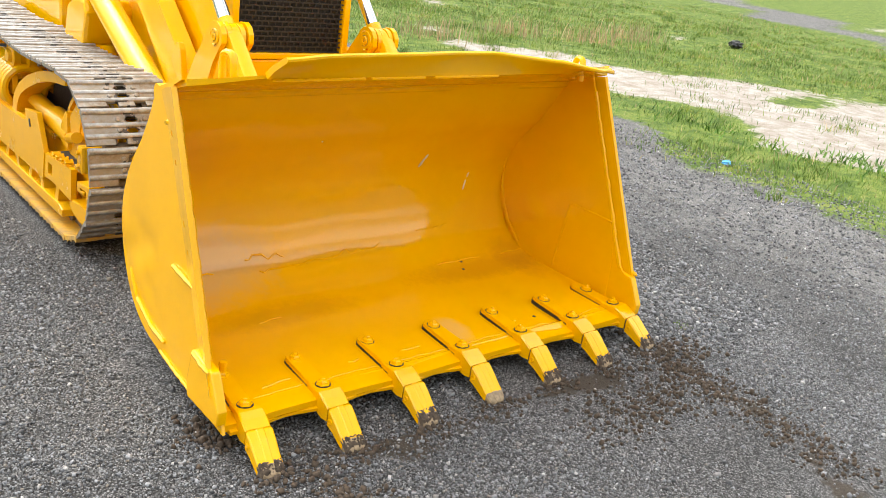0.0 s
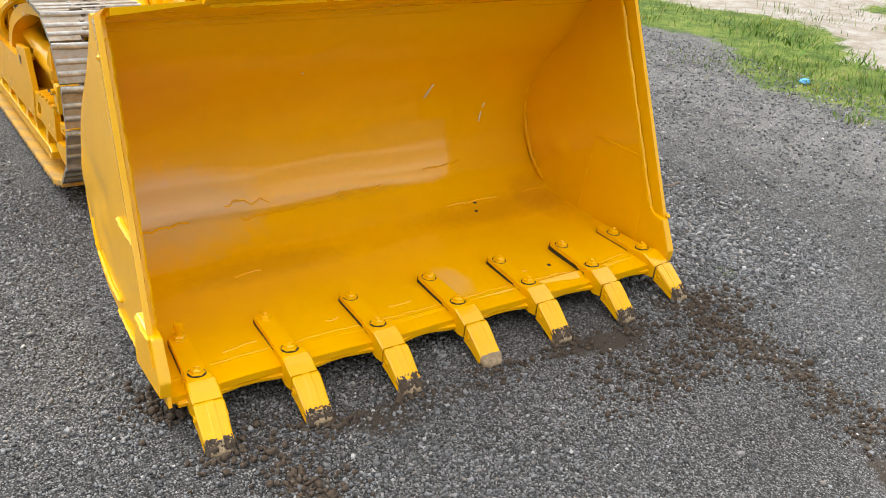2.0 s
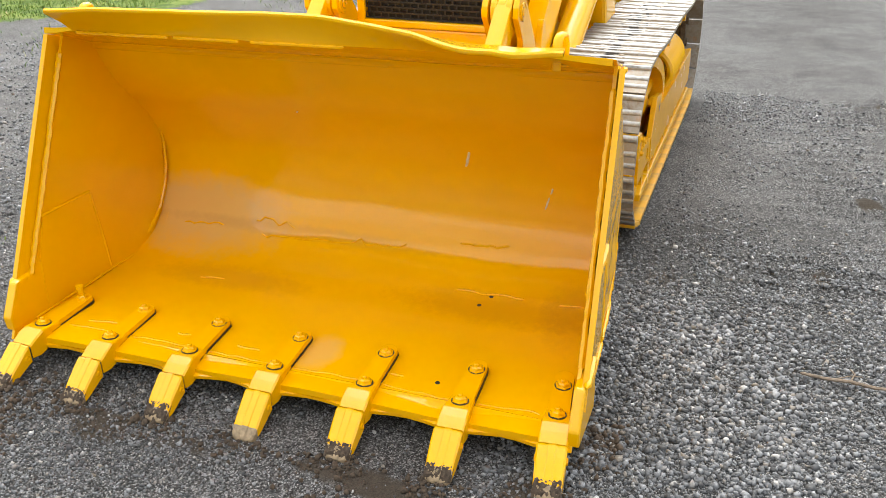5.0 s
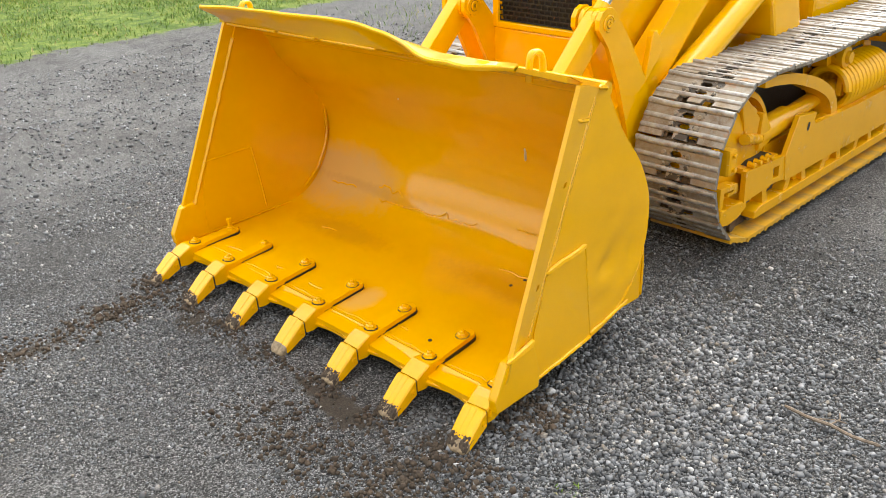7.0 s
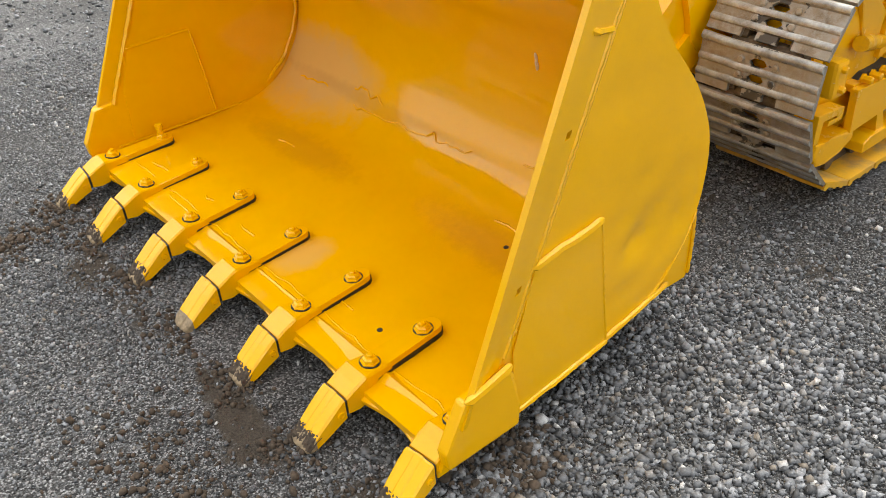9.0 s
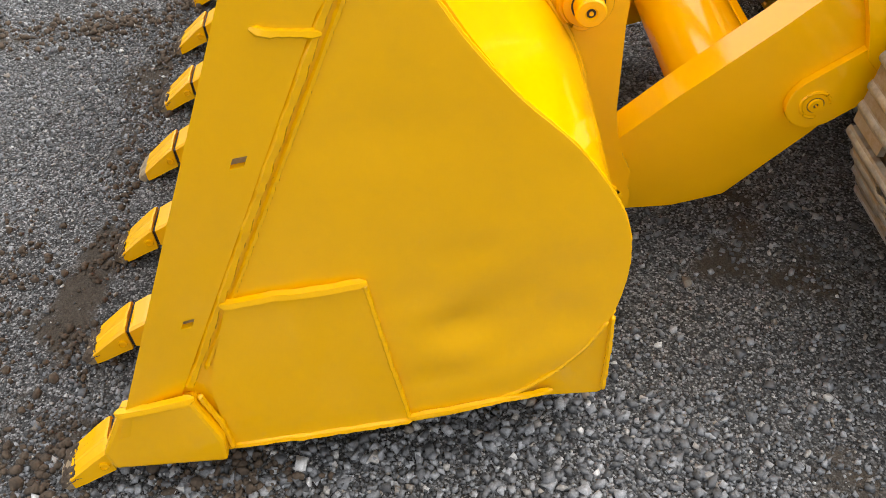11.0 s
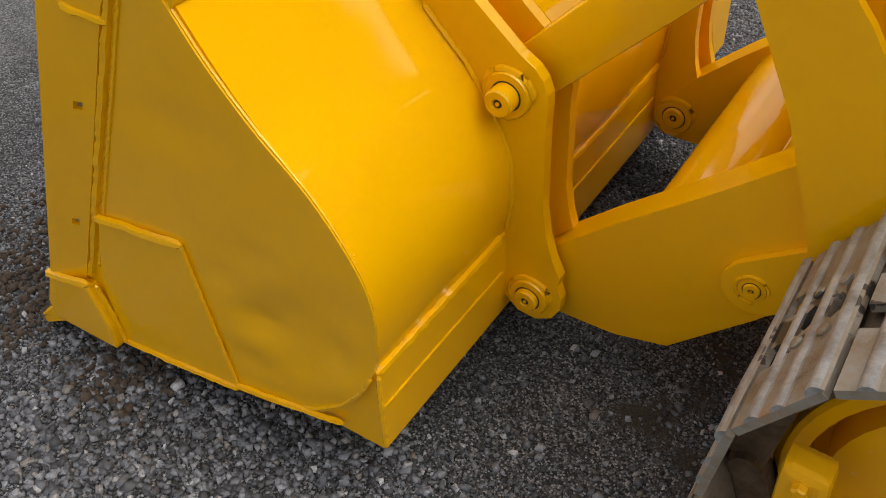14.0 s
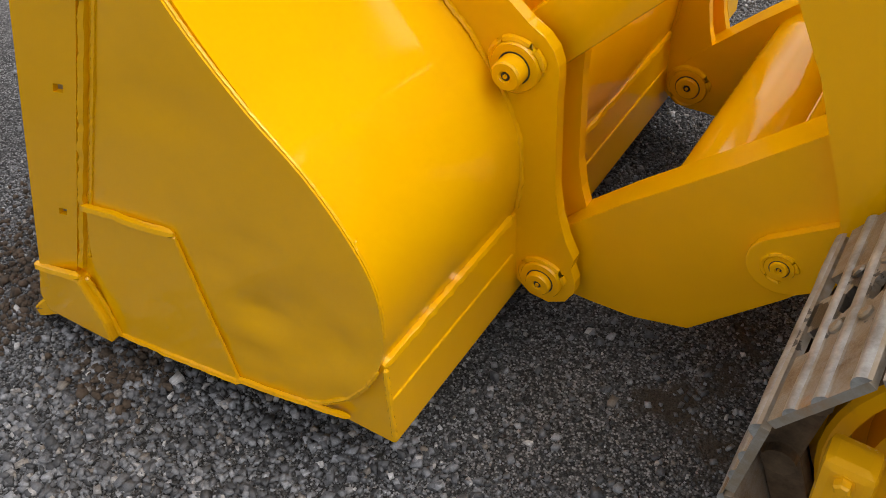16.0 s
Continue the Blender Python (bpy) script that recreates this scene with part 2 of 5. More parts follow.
def box(bm, lo, hi, bev=0.0, m=None):
    x0, y0, z0 = lo
    x1, y1, z1 = hi
    before = len(bm.verts)
    vs = [bm.verts.new(c) for c in ((x0, y0, z0), (x1, y0, z0), (x1, y1, z0), (x0, y1, z0), (x0, y0, z1), (x1, y0, z1), (x1, y1, z1), (x0, y1, z1))]
    if m is not None:
        for v in vs:
            v.co = m @ v.co
    fs = [bm.faces.new([vs[i] for i in q]) for q in ((0, 3, 2, 1), (4, 5, 6, 7), (0, 1, 5, 4), (1, 2, 6, 5), (2, 3, 7, 6), (3, 0, 4, 7))]
    if bev:
        bmesh.ops.bevel(bm, geom=list({e for f in fs for e in f.edges}), offset=bev, segments=2, affect="EDGES", profile=0.6, clamp_overlap=True)


def tube(bm, a, b, r, r2=None, seg=24, caps=True):
    """A cylinder or cone between two points."""
    a, b = Vector(a), Vector(b)
    d = (b - a).normalized()
    s = d.orthogonal().normalized()
    t = d.cross(s)
    r2 = r if r2 is None else r2
    A = [bm.verts.new(a + (s * math.cos(2 * math.pi * i / seg) + t * math.sin(2 * math.pi * i / seg)) * r) for i in range(seg)]
    B = [bm.verts.new(b + (s * math.cos(2 * math.pi * i / seg) + t * math.sin(2 * math.pi * i / seg)) * r2) for i in range(seg)]
    for i in range(seg):
        bm.faces.new((A[i], A[(i + 1) % seg], B[(i + 1) % seg], B[i]))
    if caps:
        bm.faces.new(A[::-1])
        bm.faces.new(B)


def lathe(bm, centre, axis, prof, seg=28):
    """Turns (along, radius) pairs round an axis through centre."""
    c, d = Vector(centre), Vector(axis).normalized()
    s = d.orthogonal().normalized()
    t = d.cross(s)
    rings = []
    for al, r in prof:
        rings.append([bm.verts.new(c + d * al + (s * math.cos(2 * math.pi * i / seg) + t * math.sin(2 * math.pi * i / seg)) * max(r, 1e-4)) for i in range(seg)])
    for p, q in zip(rings, rings[1:]):
        for i in range(seg):
            bm.faces.new((p[i], p[(i + 1) % seg], q[(i + 1) % seg], q[i]))
    bm.faces.new(rings[0][::-1])
    bm.faces.new(rings[-1])


def bead(bm, path, r, seg=6, rough=0.35, seed=1):
    """A lumpy weld bead along a path of points."""
    rnd = random.Random(seed)
    pts = [Vector(path[0])]
    for a, b in zip(path, path[1:]):
        a, b = Vector(a), Vector(b)
        k = max(1, int((b - a).length / (r * 0.9)))
        pts += [a.lerp(b, (i + 1) / k) for i in range(k)]
    rings = []
    for i, p in enumerate(pts):
        d = (pts[min(i + 1, len(pts) - 1)] - pts[max(i - 1, 0)]).normalized()
        s = d.orthogonal().normalized()
        t = d.cross(s)
        rr = r * (0.95 + rough * 0.45 * noise.noise((i * 0.45, seed * 1.7, 0.0)) + 0.10 * rough * (i % 2)) * (0.4 if i in (0, len(pts) - 1) else 1)
        off = Vector([noise.noise((i * 0.3, seed * 2.3, k * 5.0)) * r * 0.25 for k in range(3)])
        rings.append([bm.verts.new(p + off + (s * math.cos(2 * math.pi * j / seg) + t * math.sin(2 * math.pi * j / seg)) * rr) for j in range(seg)])
    for a, b in zip(rings, rings[1:]):
        for j in range(seg):
            bm.faces.new((a[j], a[(j + 1) % seg], b[(j + 1) % seg], b[j]))
    bm.faces.new(rings[0][::-1])
    bm.faces.new(rings[-1])


def smooth_line(pts, n):
    """A Catmull-Rom curve through points, n steps a span."""
    out = []
    P = [Vector(p) for p in pts]
    for i in range(len(P) - 1):
        p0, p1, p2, p3 = P[max(i - 1, 0)], P[i], P[i + 1], P[min(i + 2, len(P) - 1)]
        for k in range(n):
            t = k / n
            out.append(0.5 * ((2 * p1) + (p2 - p0) * t + (2 * p0 - 5 * p1 + 4 * p2 - p3) * t * t + (3 * p1 - p0 - 3 * p2 + p3) * t ** 3))
    out.append(P[-1])
    return out


def capsule(p, q, r, seg=8):
    """The outline of a strip with two round ends, in (u, v)."""
    p, q = Vector(p), Vector(q)
    a = math.atan2(q.y - p.y, q.x - p.x)
    out = []
    for c, s in ((q, a - math.pi / 2), (p, a + math.pi / 2)):
        out += [(c.x + r * math.cos(s + math.pi * i / seg), c.y + r * math.sin(s + math.pi * i / seg)) for i in range(seg + 1)]
    return out


# ---- ground ----
def ground_mat():
    m, n, l, p = base_mat("gravel_ground")
    geo = n.new("ShaderNodeNewGeometry")
    vor = node(n, "ShaderNodeTexVoronoi", Scale=210.0)
    vor.feature = "F1"
    l.new(geo.outputs["Position"], vor.inputs["Vector"])
    fine = node(n, "ShaderNodeTexNoise", Scale=190.0, Detail=5.0, Roughness=0.65)
    l.new(geo.outputs["Position"], fine.inputs["Vector"])
    big = node(n, "ShaderNodeTexNoise", Scale=0.9, Detail=6.0, Roughness=0.6)
    l.new(geo.outputs["Position"], big.inputs["Vector"])
    stone = ramp(n, l, vor.outputs["Color"], [(0.20, (0.034, 0.034, 0.035)), (0.45, (0.094, 0.096, 0.098)), (0.65, (0.175, 0.178, 0.182)), (0.84, (0.38, 0.38, 0.385))])
    tone = ramp(n, l, big.outputs["Fac"], [(0.35, (0.52, 0.51, 0.50)), (0.65, (1.0, 1.0, 1.0))])
    gravel = mixc(n, l, 1.0, stone.outputs["Color"], tone.outputs["Color"], "MULTIPLY")
    gap = ramp(n, l, vor.outputs["Distance"], [(0.35, (1, 1, 1)), (0.75, (0.45, 0.43, 0.41))])
    gravel = mixc(n, l, 1.0, gravel, gap.outputs["Color"], "MULTIPLY")
    at = n.new("ShaderNodeAttribute")
    at.attribute_name = "kind"
    sep = n.new("ShaderNodeSeparateColor")
    l.new(at.outputs["Color"], sep.inputs["Color"])
    edge = node(n, "ShaderNodeTexNoise", Scale=5.0, Detail=7.0, Roughness=0.7)
    l.new(geo.outputs["Position"], edge.inputs["Vector"])
    turf = node(n, "ShaderNodeTexNoise", Scale=3.2, Detail=9.0, Roughness=0.78)
    l.new(geo.outputs["Position"], turf.inputs["Vector"])
    tuft = ramp(n, l, turf.outputs["Fac"], [(0.34, (0.035, 0.068, 0.012)), (0.46, (0.085, 0.14, 0.022)), (0.56, (0.17, 0.225, 0.040)), (0.66, (0.25, 0.24, 0.085)), (0.76, (0.24, 0.18, 0.10))])
    thatch = ramp(n, l, fine.outputs["Fac"], [(0.35, (0.45, 0.45, 0.45)), (0.65, (1.35, 1.35, 1.35))])
    grass_soil_c = mixc(n, l, 1.0, tuft.outputs["Color"], thatch.outputs["Color"], "MULTIPLY")
    sand = ramp(n, l, turf.outputs["Fac"], [(0.34, (0.24, 0.19, 0.14)), (0.46, (0.31, 0.270, 0.225)), (0.60, (0.41, 0.385, 0.355))])
    dark = ramp(n, l, fine.outputs["Fac"], [(0.3, (0.030, 0.024, 0.018)), (0.7, (0.085, 0.070, 0.055))])
    def soft(channel):
        a = n.new("ShaderNodeMath")
        a.operation = "ADD"
        l.new(sep.outputs[channel], a.inputs[0])
        l.new(edge.outputs["Fac"], a.inputs[1])
        return ramp(n, l, a.outputs[0], [(0.88, (0, 0, 0)), (1.12, (1, 1, 1))]).outputs["Color"]
    dust = ramp(n, l, fine.outputs["Fac"], [(0.3, (0.15, 0.143, 0.135)), (0.7, (0.34, 0.33, 0.315))])
    speck = ramp(n, l, vor.outputs["Color"], [(0.2, (0.50, 0.50, 0.51)), (0.5, (0.95, 0.95, 0.95)), (0.8, (1.5, 1.5, 1.5))])
    dust_c = mixc(n, l, 1.0, dust.outputs["Color"], speck.outputs["Color"], "MULTIPLY")
    dm = n.new("ShaderNodeMath")
    dm.operation = "MULTIPLY"
    l.new(at.outputs["Alpha"], dm.inputs[0])
    dn = ramp(n, l, edge.outputs["Fac"], [(0.38, (0.15, 0.15, 0.15)), (0.60, (1, 1, 1))])
    l.new(dn.outputs["Color"], dm.inputs[1])
    gravel = mixc(n, l, dm.outputs[0], gravel, dust_c)
    col = mixc(n, l, soft("Red"), gravel, grass_soil_c)
    col = mixc(n, l, soft("Green"), col, sand.outputs["Color"])
    col = mixc(n, l, soft("Blue"), col, dark.outputs["Color"])
    l.new(col, p.inputs["Base Color"])
    p.inputs["Roughness"].default_value = 0.92
    p.inputs["Specular IOR Level"].default_value = 0.25
    inv = ramp(n, l, vor.outputs["Distance"], [(0.0, (1, 1, 1)), (0.8, (0, 0, 0))])
    b1 = bump(n, l, p, inv.outputs["Color"], 0.55, 0.004)
    bump(n, l, p, fine.outputs["Fac"], 0.7, 0.006, b1)
    return m


def step(a, b, v):
    t = max(0.0, min(1.0, (v - a) / (b - a)))
    return t * t * (3 - 2 * t)


def grass_edge(x, y):
    """How far a place lies inside the grass on the machine's right-hand side; negative on the gravel."""
    return x - (4.72 + 0.10 * (y - 1.5) - 0.22 * max(0.0, y - 4.0)) + 0.35 * math.sin(y * 1.3) + 0.2 * math.sin(y * 3.1 + 1)


def sand_at(x, y):
    d = grass_edge(x, y) + 0.22 * math.sin(y * 2.3 + 2)
    width = 5.9 + 0.5 * math.sin(y * 0.9) - 1.2 * max(0.0, y - 5.0)
    return step(1.15, 2.1, d) * (1 - step(width - 1.0, width + 1.1, d)) * (1 - step(7.2, 9.0, y)) + 0.55 * step(0.72, 0.95, math.sin(x * 0.9 + 1.1) * math.sin(y * 0.8 + 0.4)) * step(6, 8, y)


def far_path(x, y):
    d = abs(((x - 26.0) * 11.8 - (y - 9.9) * 8.3) / 14.4) + 0.5 * math.sin(x * 0.4)
    return (1 - step(1.8, 3.2, d)) * step(8, 14, x)


def grass_left(x, y):
    return -x - (6.0 + 0.35 * (y - 1.0) - 0.75 * max(0.0, y - 3.0)) + 0.3 * math.sin(y * 1.7 + x * 0.6)


def mud_and_shade_at(x, y):
    """Scraped damp soil before the teeth and along a drag mark, and painted shade under the arms."""
    a = math.exp(-((y + 0.29) / 0.11) ** 2) * step(-1.15, -0.9, x) * (1 - step(1.0, 1.25, x))
    b = math.exp(-((x - 0.96 + 0.30 * max(0.0, -0.60 - y)) / 0.15) ** 2) * step(-1.9, -1.2, y) * (1 - step(-0.15, 0.05, y))
    b = max(b, 0.6 * math.exp(-((x - 1.64) / 0.07) ** 2) * step(-1.6, -1.0, y) * (1 - step(0.0, 0.5, y)))
    c = math.exp(-((x + 0.795 + 0.08 * (y + 0.65)) / 0.10) ** 2) * step(-1.7, -1.1, y) * (1 - step(-0.2, 0.0, y))
    c = max(c, 0.95 * math.exp(-((x - 0.52) / 0.30) ** 2 - ((y + 0.52) / 0.17) ** 2))
    patchy = 0.55 + 0.9 * noise.noise((x * 3.2, y * 3.2, 7.0)) + 0.5 * noise.noise((x * 9, y * 9, 3.0))
    # shade under the lift arms, put into the ground colour
    d = 0.62 * math.exp(-((x - 0.30) / 0.95) ** 2 - ((y - 1.25) / 0.42) ** 2)
    e = 0.46 * print_band(x, y)
    return max(0.0, max(a * 0.75, b * 0.75, c * 0.6, d, e) * patchy)


def print_band(x, y):
    """Where a crawler has pressed its shoes into the yard beside the machine."""
    c = 1.98 + 0.16 * (y - 2.6)
    w = math.exp(-((x - c) / 0.42) ** 4) * step(1.0, 1.7, y) * (1 - step(5.0, 6.5, y))
    return w * max(0.0, min(1.0, 0.62 + 1.1 * noise.noise((x * 1.7, y * 1.7, 12.0))))


def shoe_print(x, y):
    b = print_band(x, y)
    if b <= 0.02:
        return 0.0
    q = math.sin(2 * math.pi * (y - 0.10 * x + 0.03 * noise.noise((x * 3, y * 3, 1.0))) / 0.155)
    return b * (0.036 * max(0.0, q) ** 2 - 0.010)


def ground_z(x, y):
    far = step(5.0, 9.0, math.hypot(x, y))
    bumps = 0.012 * noise.noise((x * 0.8, y * 0.8, 0.3)) + 0.006 * noise.noise((x * 3.1, y * 3.1, 1.7))
    return bumps + shoe_print(x, y) + far * 0.05 * noise.noise((x * 0.35, y * 0.35, 4.0)) - 0.004 + 0.016 * mud_and_shade_at(x, y) * (0.4 + noise.noise((x * 14, y * 14, 2.0)))


def axis_steps(near, far, fine):
    out, v, d = [], 0.0, fine
    while v < far:
        out.append(v)
        if v > near:
            d *= 1.22
        v += d
    out.append(far)
    return [-q for q in out[:0:-1]] + out


def build_ground():
    xs = axis_steps(3.6, 900.0, 0.036)
    ys = axis_steps(4.8, 900.0, 0.036)
    verts, cols = [], []
    for y in ys:
        for x in xs:
            verts.append((x, y, ground_z(x, y)))
            g = max(step(-0.8, 0.7, grass_edge(x, y)), step(-0.6, 0.6, grass_left(x, y)))
            if y > 9.5 + 1.2 * math.sin(x * 0.7):
                g = max(g, step(9.5, 11.5, y))
            s = sand_at(x, y) * max(0.0, min(1.0, 0.95 + 0.9 * noise.noise((x * 0.9, y * 0.9, 6.0))))
            pth = far_path(x, y)
            cols.append((g * (1 - 0.8 * pth), min(1, s), max(mud_and_shade_at(x, y), 0.0), max(0.60 * step(1.9, 3.4, x + 0.4 * noise.noise((x, y, 3.0))), 0.34 * step(1.5, 3.6, -x + 0.5 * noise.noise((x, y, 8.0))), 0.22 * step(1.3, 3.4, y + 0.6 * noise.noise((x, y, 5.0))), 0.5 * step(0.6, 2.2, -y + 0.5 * noise.noise((x, y, 2.0))))))
    nx = len(xs)
    faces = [(j * nx + i, j * nx + i + 1, (j + 1) * nx + i + 1, (j + 1) * nx + i) for j in range(len(ys) - 1) for i in range(nx - 1)]
    me = bpy.data.meshes.new("ground")
    me.from_pydata(verts, [], faces)
    at = me.color_attributes.new("kind", "FLOAT_COLOR", "POINT")
    at.data.foreach_set("color", [c for q in cols for c in q])
    me.materials.append(ground_mat())
    me.shade_smooth()
    ob = new("ground", me)
    tagged(ob, "grey crushed gravel yard with damp soil, grass, pale sand patches and painted shade under the lift arms", "ground", kind="structure")


build_ground()


# ---- track loader ----
loader = new("track_loader")
tagged(loader, "freshly repainted yellow steel track loader with worn crawler tracks, on gravel", "track loader")


# bucket: side profile in (y, z), outer skin from the floor's front round to the roof
def xr(y):
    return 1.004 - 0.052 * y


def xl(y):
    return -(1.040 - 0.046 * y)


def lean(x, z):
    """The bucket's top sits a little lower on its bent side."""
    u = max(0.0, min(1.0, (0.95 - x) / 1.95))
    return z + 0.008 * (x - 0.95) - 0.012 * u * max(0.0, (z - 0.12))


CURVE = [(-0.045, 0.084), (0.20, 0.097), (0.50, 0.116), (0.66, 0.143), (0.79, 0.222), (0.865, 0.339), (0.892, 0.440), (0.891, 0.550), (0.858, 0.642), (0.793, 0.746), (0.709, 0.839), (0.635, 0.940), (0.583, 1.030), (0.556, 1.066)]
ROOF = [(0.556, 1.066), (0.46, 1.100), (0.362, 1.132), (0.30, 1.145)]
SKIN = [(v.x, v.y) for v in smooth_line([(a, b, 0) for a, b in CURVE], 4)] + ROOF[1:]
THICK = 0.022


def inset(pts, d):
    out = []
    for i, (y, z) in enumerate(pts):
        a, b = pts[max(i - 1, 0)], pts[min(i + 1, len(pts) - 1)]
        t = Vector((b[0] - a[0], b[1] - a[1])).normalized()
        out.append((y - t.y * d, z + t.x * d))
    return out


INNER = inset(SKIN, THICK)


def waver(x, y, z):
    """The beaten sheet's uneven surface."""
    return 0.011 * noise.noise((x * 2.2, y * 2.5, z * 2.5)) + 0.0035 * noise.noise((x * 6, y * 6, z * 6 + 5))


def build_bucket():
    bm = bmesh.new()
    NX = 36
    rows_o, rows_i = [], []
    for skin, rows in ((SKIN, rows_o), (INNER, rows_i)):
        for y, z in skin:
            row, y0, z0 = [], y, z
            for i in range(NX + 1):
                u = i / NX
                x = (xl(y) + 0.0112) * (1 - u) + (xr(y) - 0.0112) * u
                d = waver(x, y, z)
                if (y0, z0) == skin[-1]:          # the roof's front edge bows forward between the cheeks
                    bow = step(1.03, 0.72, abs(x + 0.015))
                    y, z = 0.345 - 0.100 * bow + (y - 0.30) * 0.3, z - 0.010 + 0.030 * bow + (0.013 * bow if skin is INNER else 0.0)
                zz = lean(x, z)
                row.append(bm.verts.new((x, y + (d if z > 0.2 else 0), zz + (d if z < 0.4 else 0))))
                y, z = y0, z0
            rows.append(row)
    for rows in (rows_o, rows_i):
        for a, b in zip(rows, rows[1:]):
            for i in range(NX):
                bm.faces.new((a[i], a[i + 1], b[i + 1], b[i]))
    for k in (0, -1):
        a, b = rows_o[k], rows_i[k]
        for i in range(NX):
            bm.faces.new((a[i], a[i + 1], b[i + 1], b[i]))
    for k in (0, -1):
        for j in range(len(SKIN) - 1):
            bm.faces.new((rows_o[j][k], rows_o[j + 1][k], rows_i[j + 1][k], rows_i[j][k]))
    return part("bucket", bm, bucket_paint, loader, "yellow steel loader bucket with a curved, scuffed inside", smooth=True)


bucket = build_bucket()


def front_y(z):
    return -0.100 + 0.43 * z


DENTS = ((0.615, 0.372, 0.050, 0.026, 0.010), (0.70, 0.44, 0.09, 0.030, 0.006), (0.64, 0.56, 0.06, 0.018, 0.005), (0.72, 0.30, 0.05, 0.02, 0.006), (0.55, 0.47, 0.05, 0.02, 0.005), (0.79, 0.38, 0.03, 0.05, 0.006), (0.58, 0.25, 0.10, 0.016, 0.004), (0.52, 0.80, 0.12, 0.05, 0.003))


def side_plate(s):
    """One bucket cheek: flat plate with shallow dents low down at the back."""
    bm = bmesh.new()
    xf = xr if s > 0 else xl
    NC = 44
    lay = []
    for off in (0.0, -0.011):
        rows = []
        for y1, z in SKIN[:-1]:
            y0 = min(front_y(z) + 0.050 * step(0.24, 0.30, z), y1 - 0.004)
            row = []
            for k in range(NC + 1):
                y = y0 + (y1 - y0) * k / NC
                d = 0.0
                if y > 0.35 and 0 < k < NC:
                    d = 0.014 * noise.noise((y * 5.0, z * 9.0, 3.0 + s)) * step(0.50, 0.62, y) * (1 - step(0.45, 0.62, z)) * step(0.16, 0.22, z)
                    if s > 0:
                        for dy, dz, wy, wz, deep in DENTS:
                            d -= 1.4 * deep * math.exp(-((y - dy) / wy) ** 2 - ((z - dz) / wz) ** 2)
                x = xf(y) + s * (d + off)
                row.append(bm.verts.new((x, y, lean(x, z))))
            rows.append(row)
        lay.append(rows)
    nr = len(lay[0])
    for rows in lay:
        for a, b in zip(rows, rows[1:]):
            for k in range(NC):
                bm.faces.new((a[k], a[k + 1], b[k + 1], b[k]))
    o, q = lay
    for r in range(nr - 1):
        for k in (0, NC):
            bm.faces.new((o[r][k], o[r + 1][k], q[r + 1][k], q[r][k]))
    for r in (0, nr - 1):
        for k in range(NC):
            bm.faces.new((o[r][k], o[r][k + 1], q[r][k + 1], q[r][k]))
    return part("side_plate", bm, yellow, bucket, smooth=True)


def side_cutter(s, holes):
    """The wear strip along a cheek's front edge, with square bolt holes."""
    bm = bmesh.new()
    xf = xr if s > 0 else xl
    zs = sorted({0.20, 1.105, *[h + d for h in holes for d in (-0.009, 0.009)], *[0.2 + 0.1 * i for i in range(1, 9)]})
    zs = [z for z in zs if not any(abs(z - h) < 0.0089 for h in holes)]

    def at(z, u, lift):
        f, b = front_y(z) - 0.003, -0.022 + 0.475 * z
        y = f + (b - f) * u
        lift += 0.018 * max(0.0, 1.0 - u / 0.85)
        z = min(z, 1.142 - 0.38 * max(0.0, y - 0.33) - 0.010)
        return bm.verts.new((xf(y) + s * lift, y, lean(xf(y), z)))
    us = (0.0, 0.60, 0.77, 1.0)
    top = [[at(z, u, 0.011 if 0.05 < u < 0.95 else 0.0095) for u in us] for z in zs]
    bot = [[at(z, u, 0.0005 if u > 0.5 else -0.008) for u in us] for z in zs]
    for i in range(len(zs) - 1):
        mid = (zs[i] + zs[i + 1]) / 2
        for j in range(3):
            if j == 1 and any(abs(mid - h) < 0.008 for h in holes):
                for a, b in (((i, 1), (i, 2)), ((i, 2), (i + 1, 2)), ((i + 1, 2), (i + 1, 1)), ((i + 1, 1), (i, 1))):
                    bm.faces.new((top[a[0]][a[1]], top[b[0]][b[1]], bot[b[0]][b[1]], bot[a[0]][a[1]]))
                bm.faces.new((bot[i][1], bot[i][2], bot[i + 1][2], bot[i + 1][1])).material_index = 1
                continue
            bm.faces.new((top[i][j], top[i][j + 1], top[i + 1][j + 1], top[i + 1][j]))
        bm.faces.new((bot[i][0], bot[i][1], bot[i + 1][1], bot[i + 1][0]))
        for j in (0, 3):
            bm.faces.new((top[i][j], top[i + 1][j], bot[i + 1][j], bot[i][j]))
    for i in (0, -1):
        for j in range(3):
            bm.faces.new((top[i][j], top[i][j + 1], bot[i][j + 1], bot[i][j]))
    return part("side_cutter", bm, yellow, bucket, smooth=True, mats=(bare_steel,))


for s, holes in ((1, (0.474, 0.789)), (-1, (0.60, 0.685, 0.865, 0.95))):
    side_plate(s)
    side_cutter(s, holes)


def wear_block(s):
    """The heavy corner block at the foot of a cheek."""
    bm = bmesh.new()
    xf = xr if s > 0 else xl
    x0 = xf(0.05)
    prism(bm, [(-0.055, 0.098), (0.16, 0.102), (0.165, 0.165), (0.135, 0.285), (-0.002, 0.265), (-0.062, 0.15)], "x", x0 - s * 0.010, x0 + s * 0.026, 0.008)
    return part("corner_block", bm, yellow, bucket)


wear_block(1)
wear_block(-1)


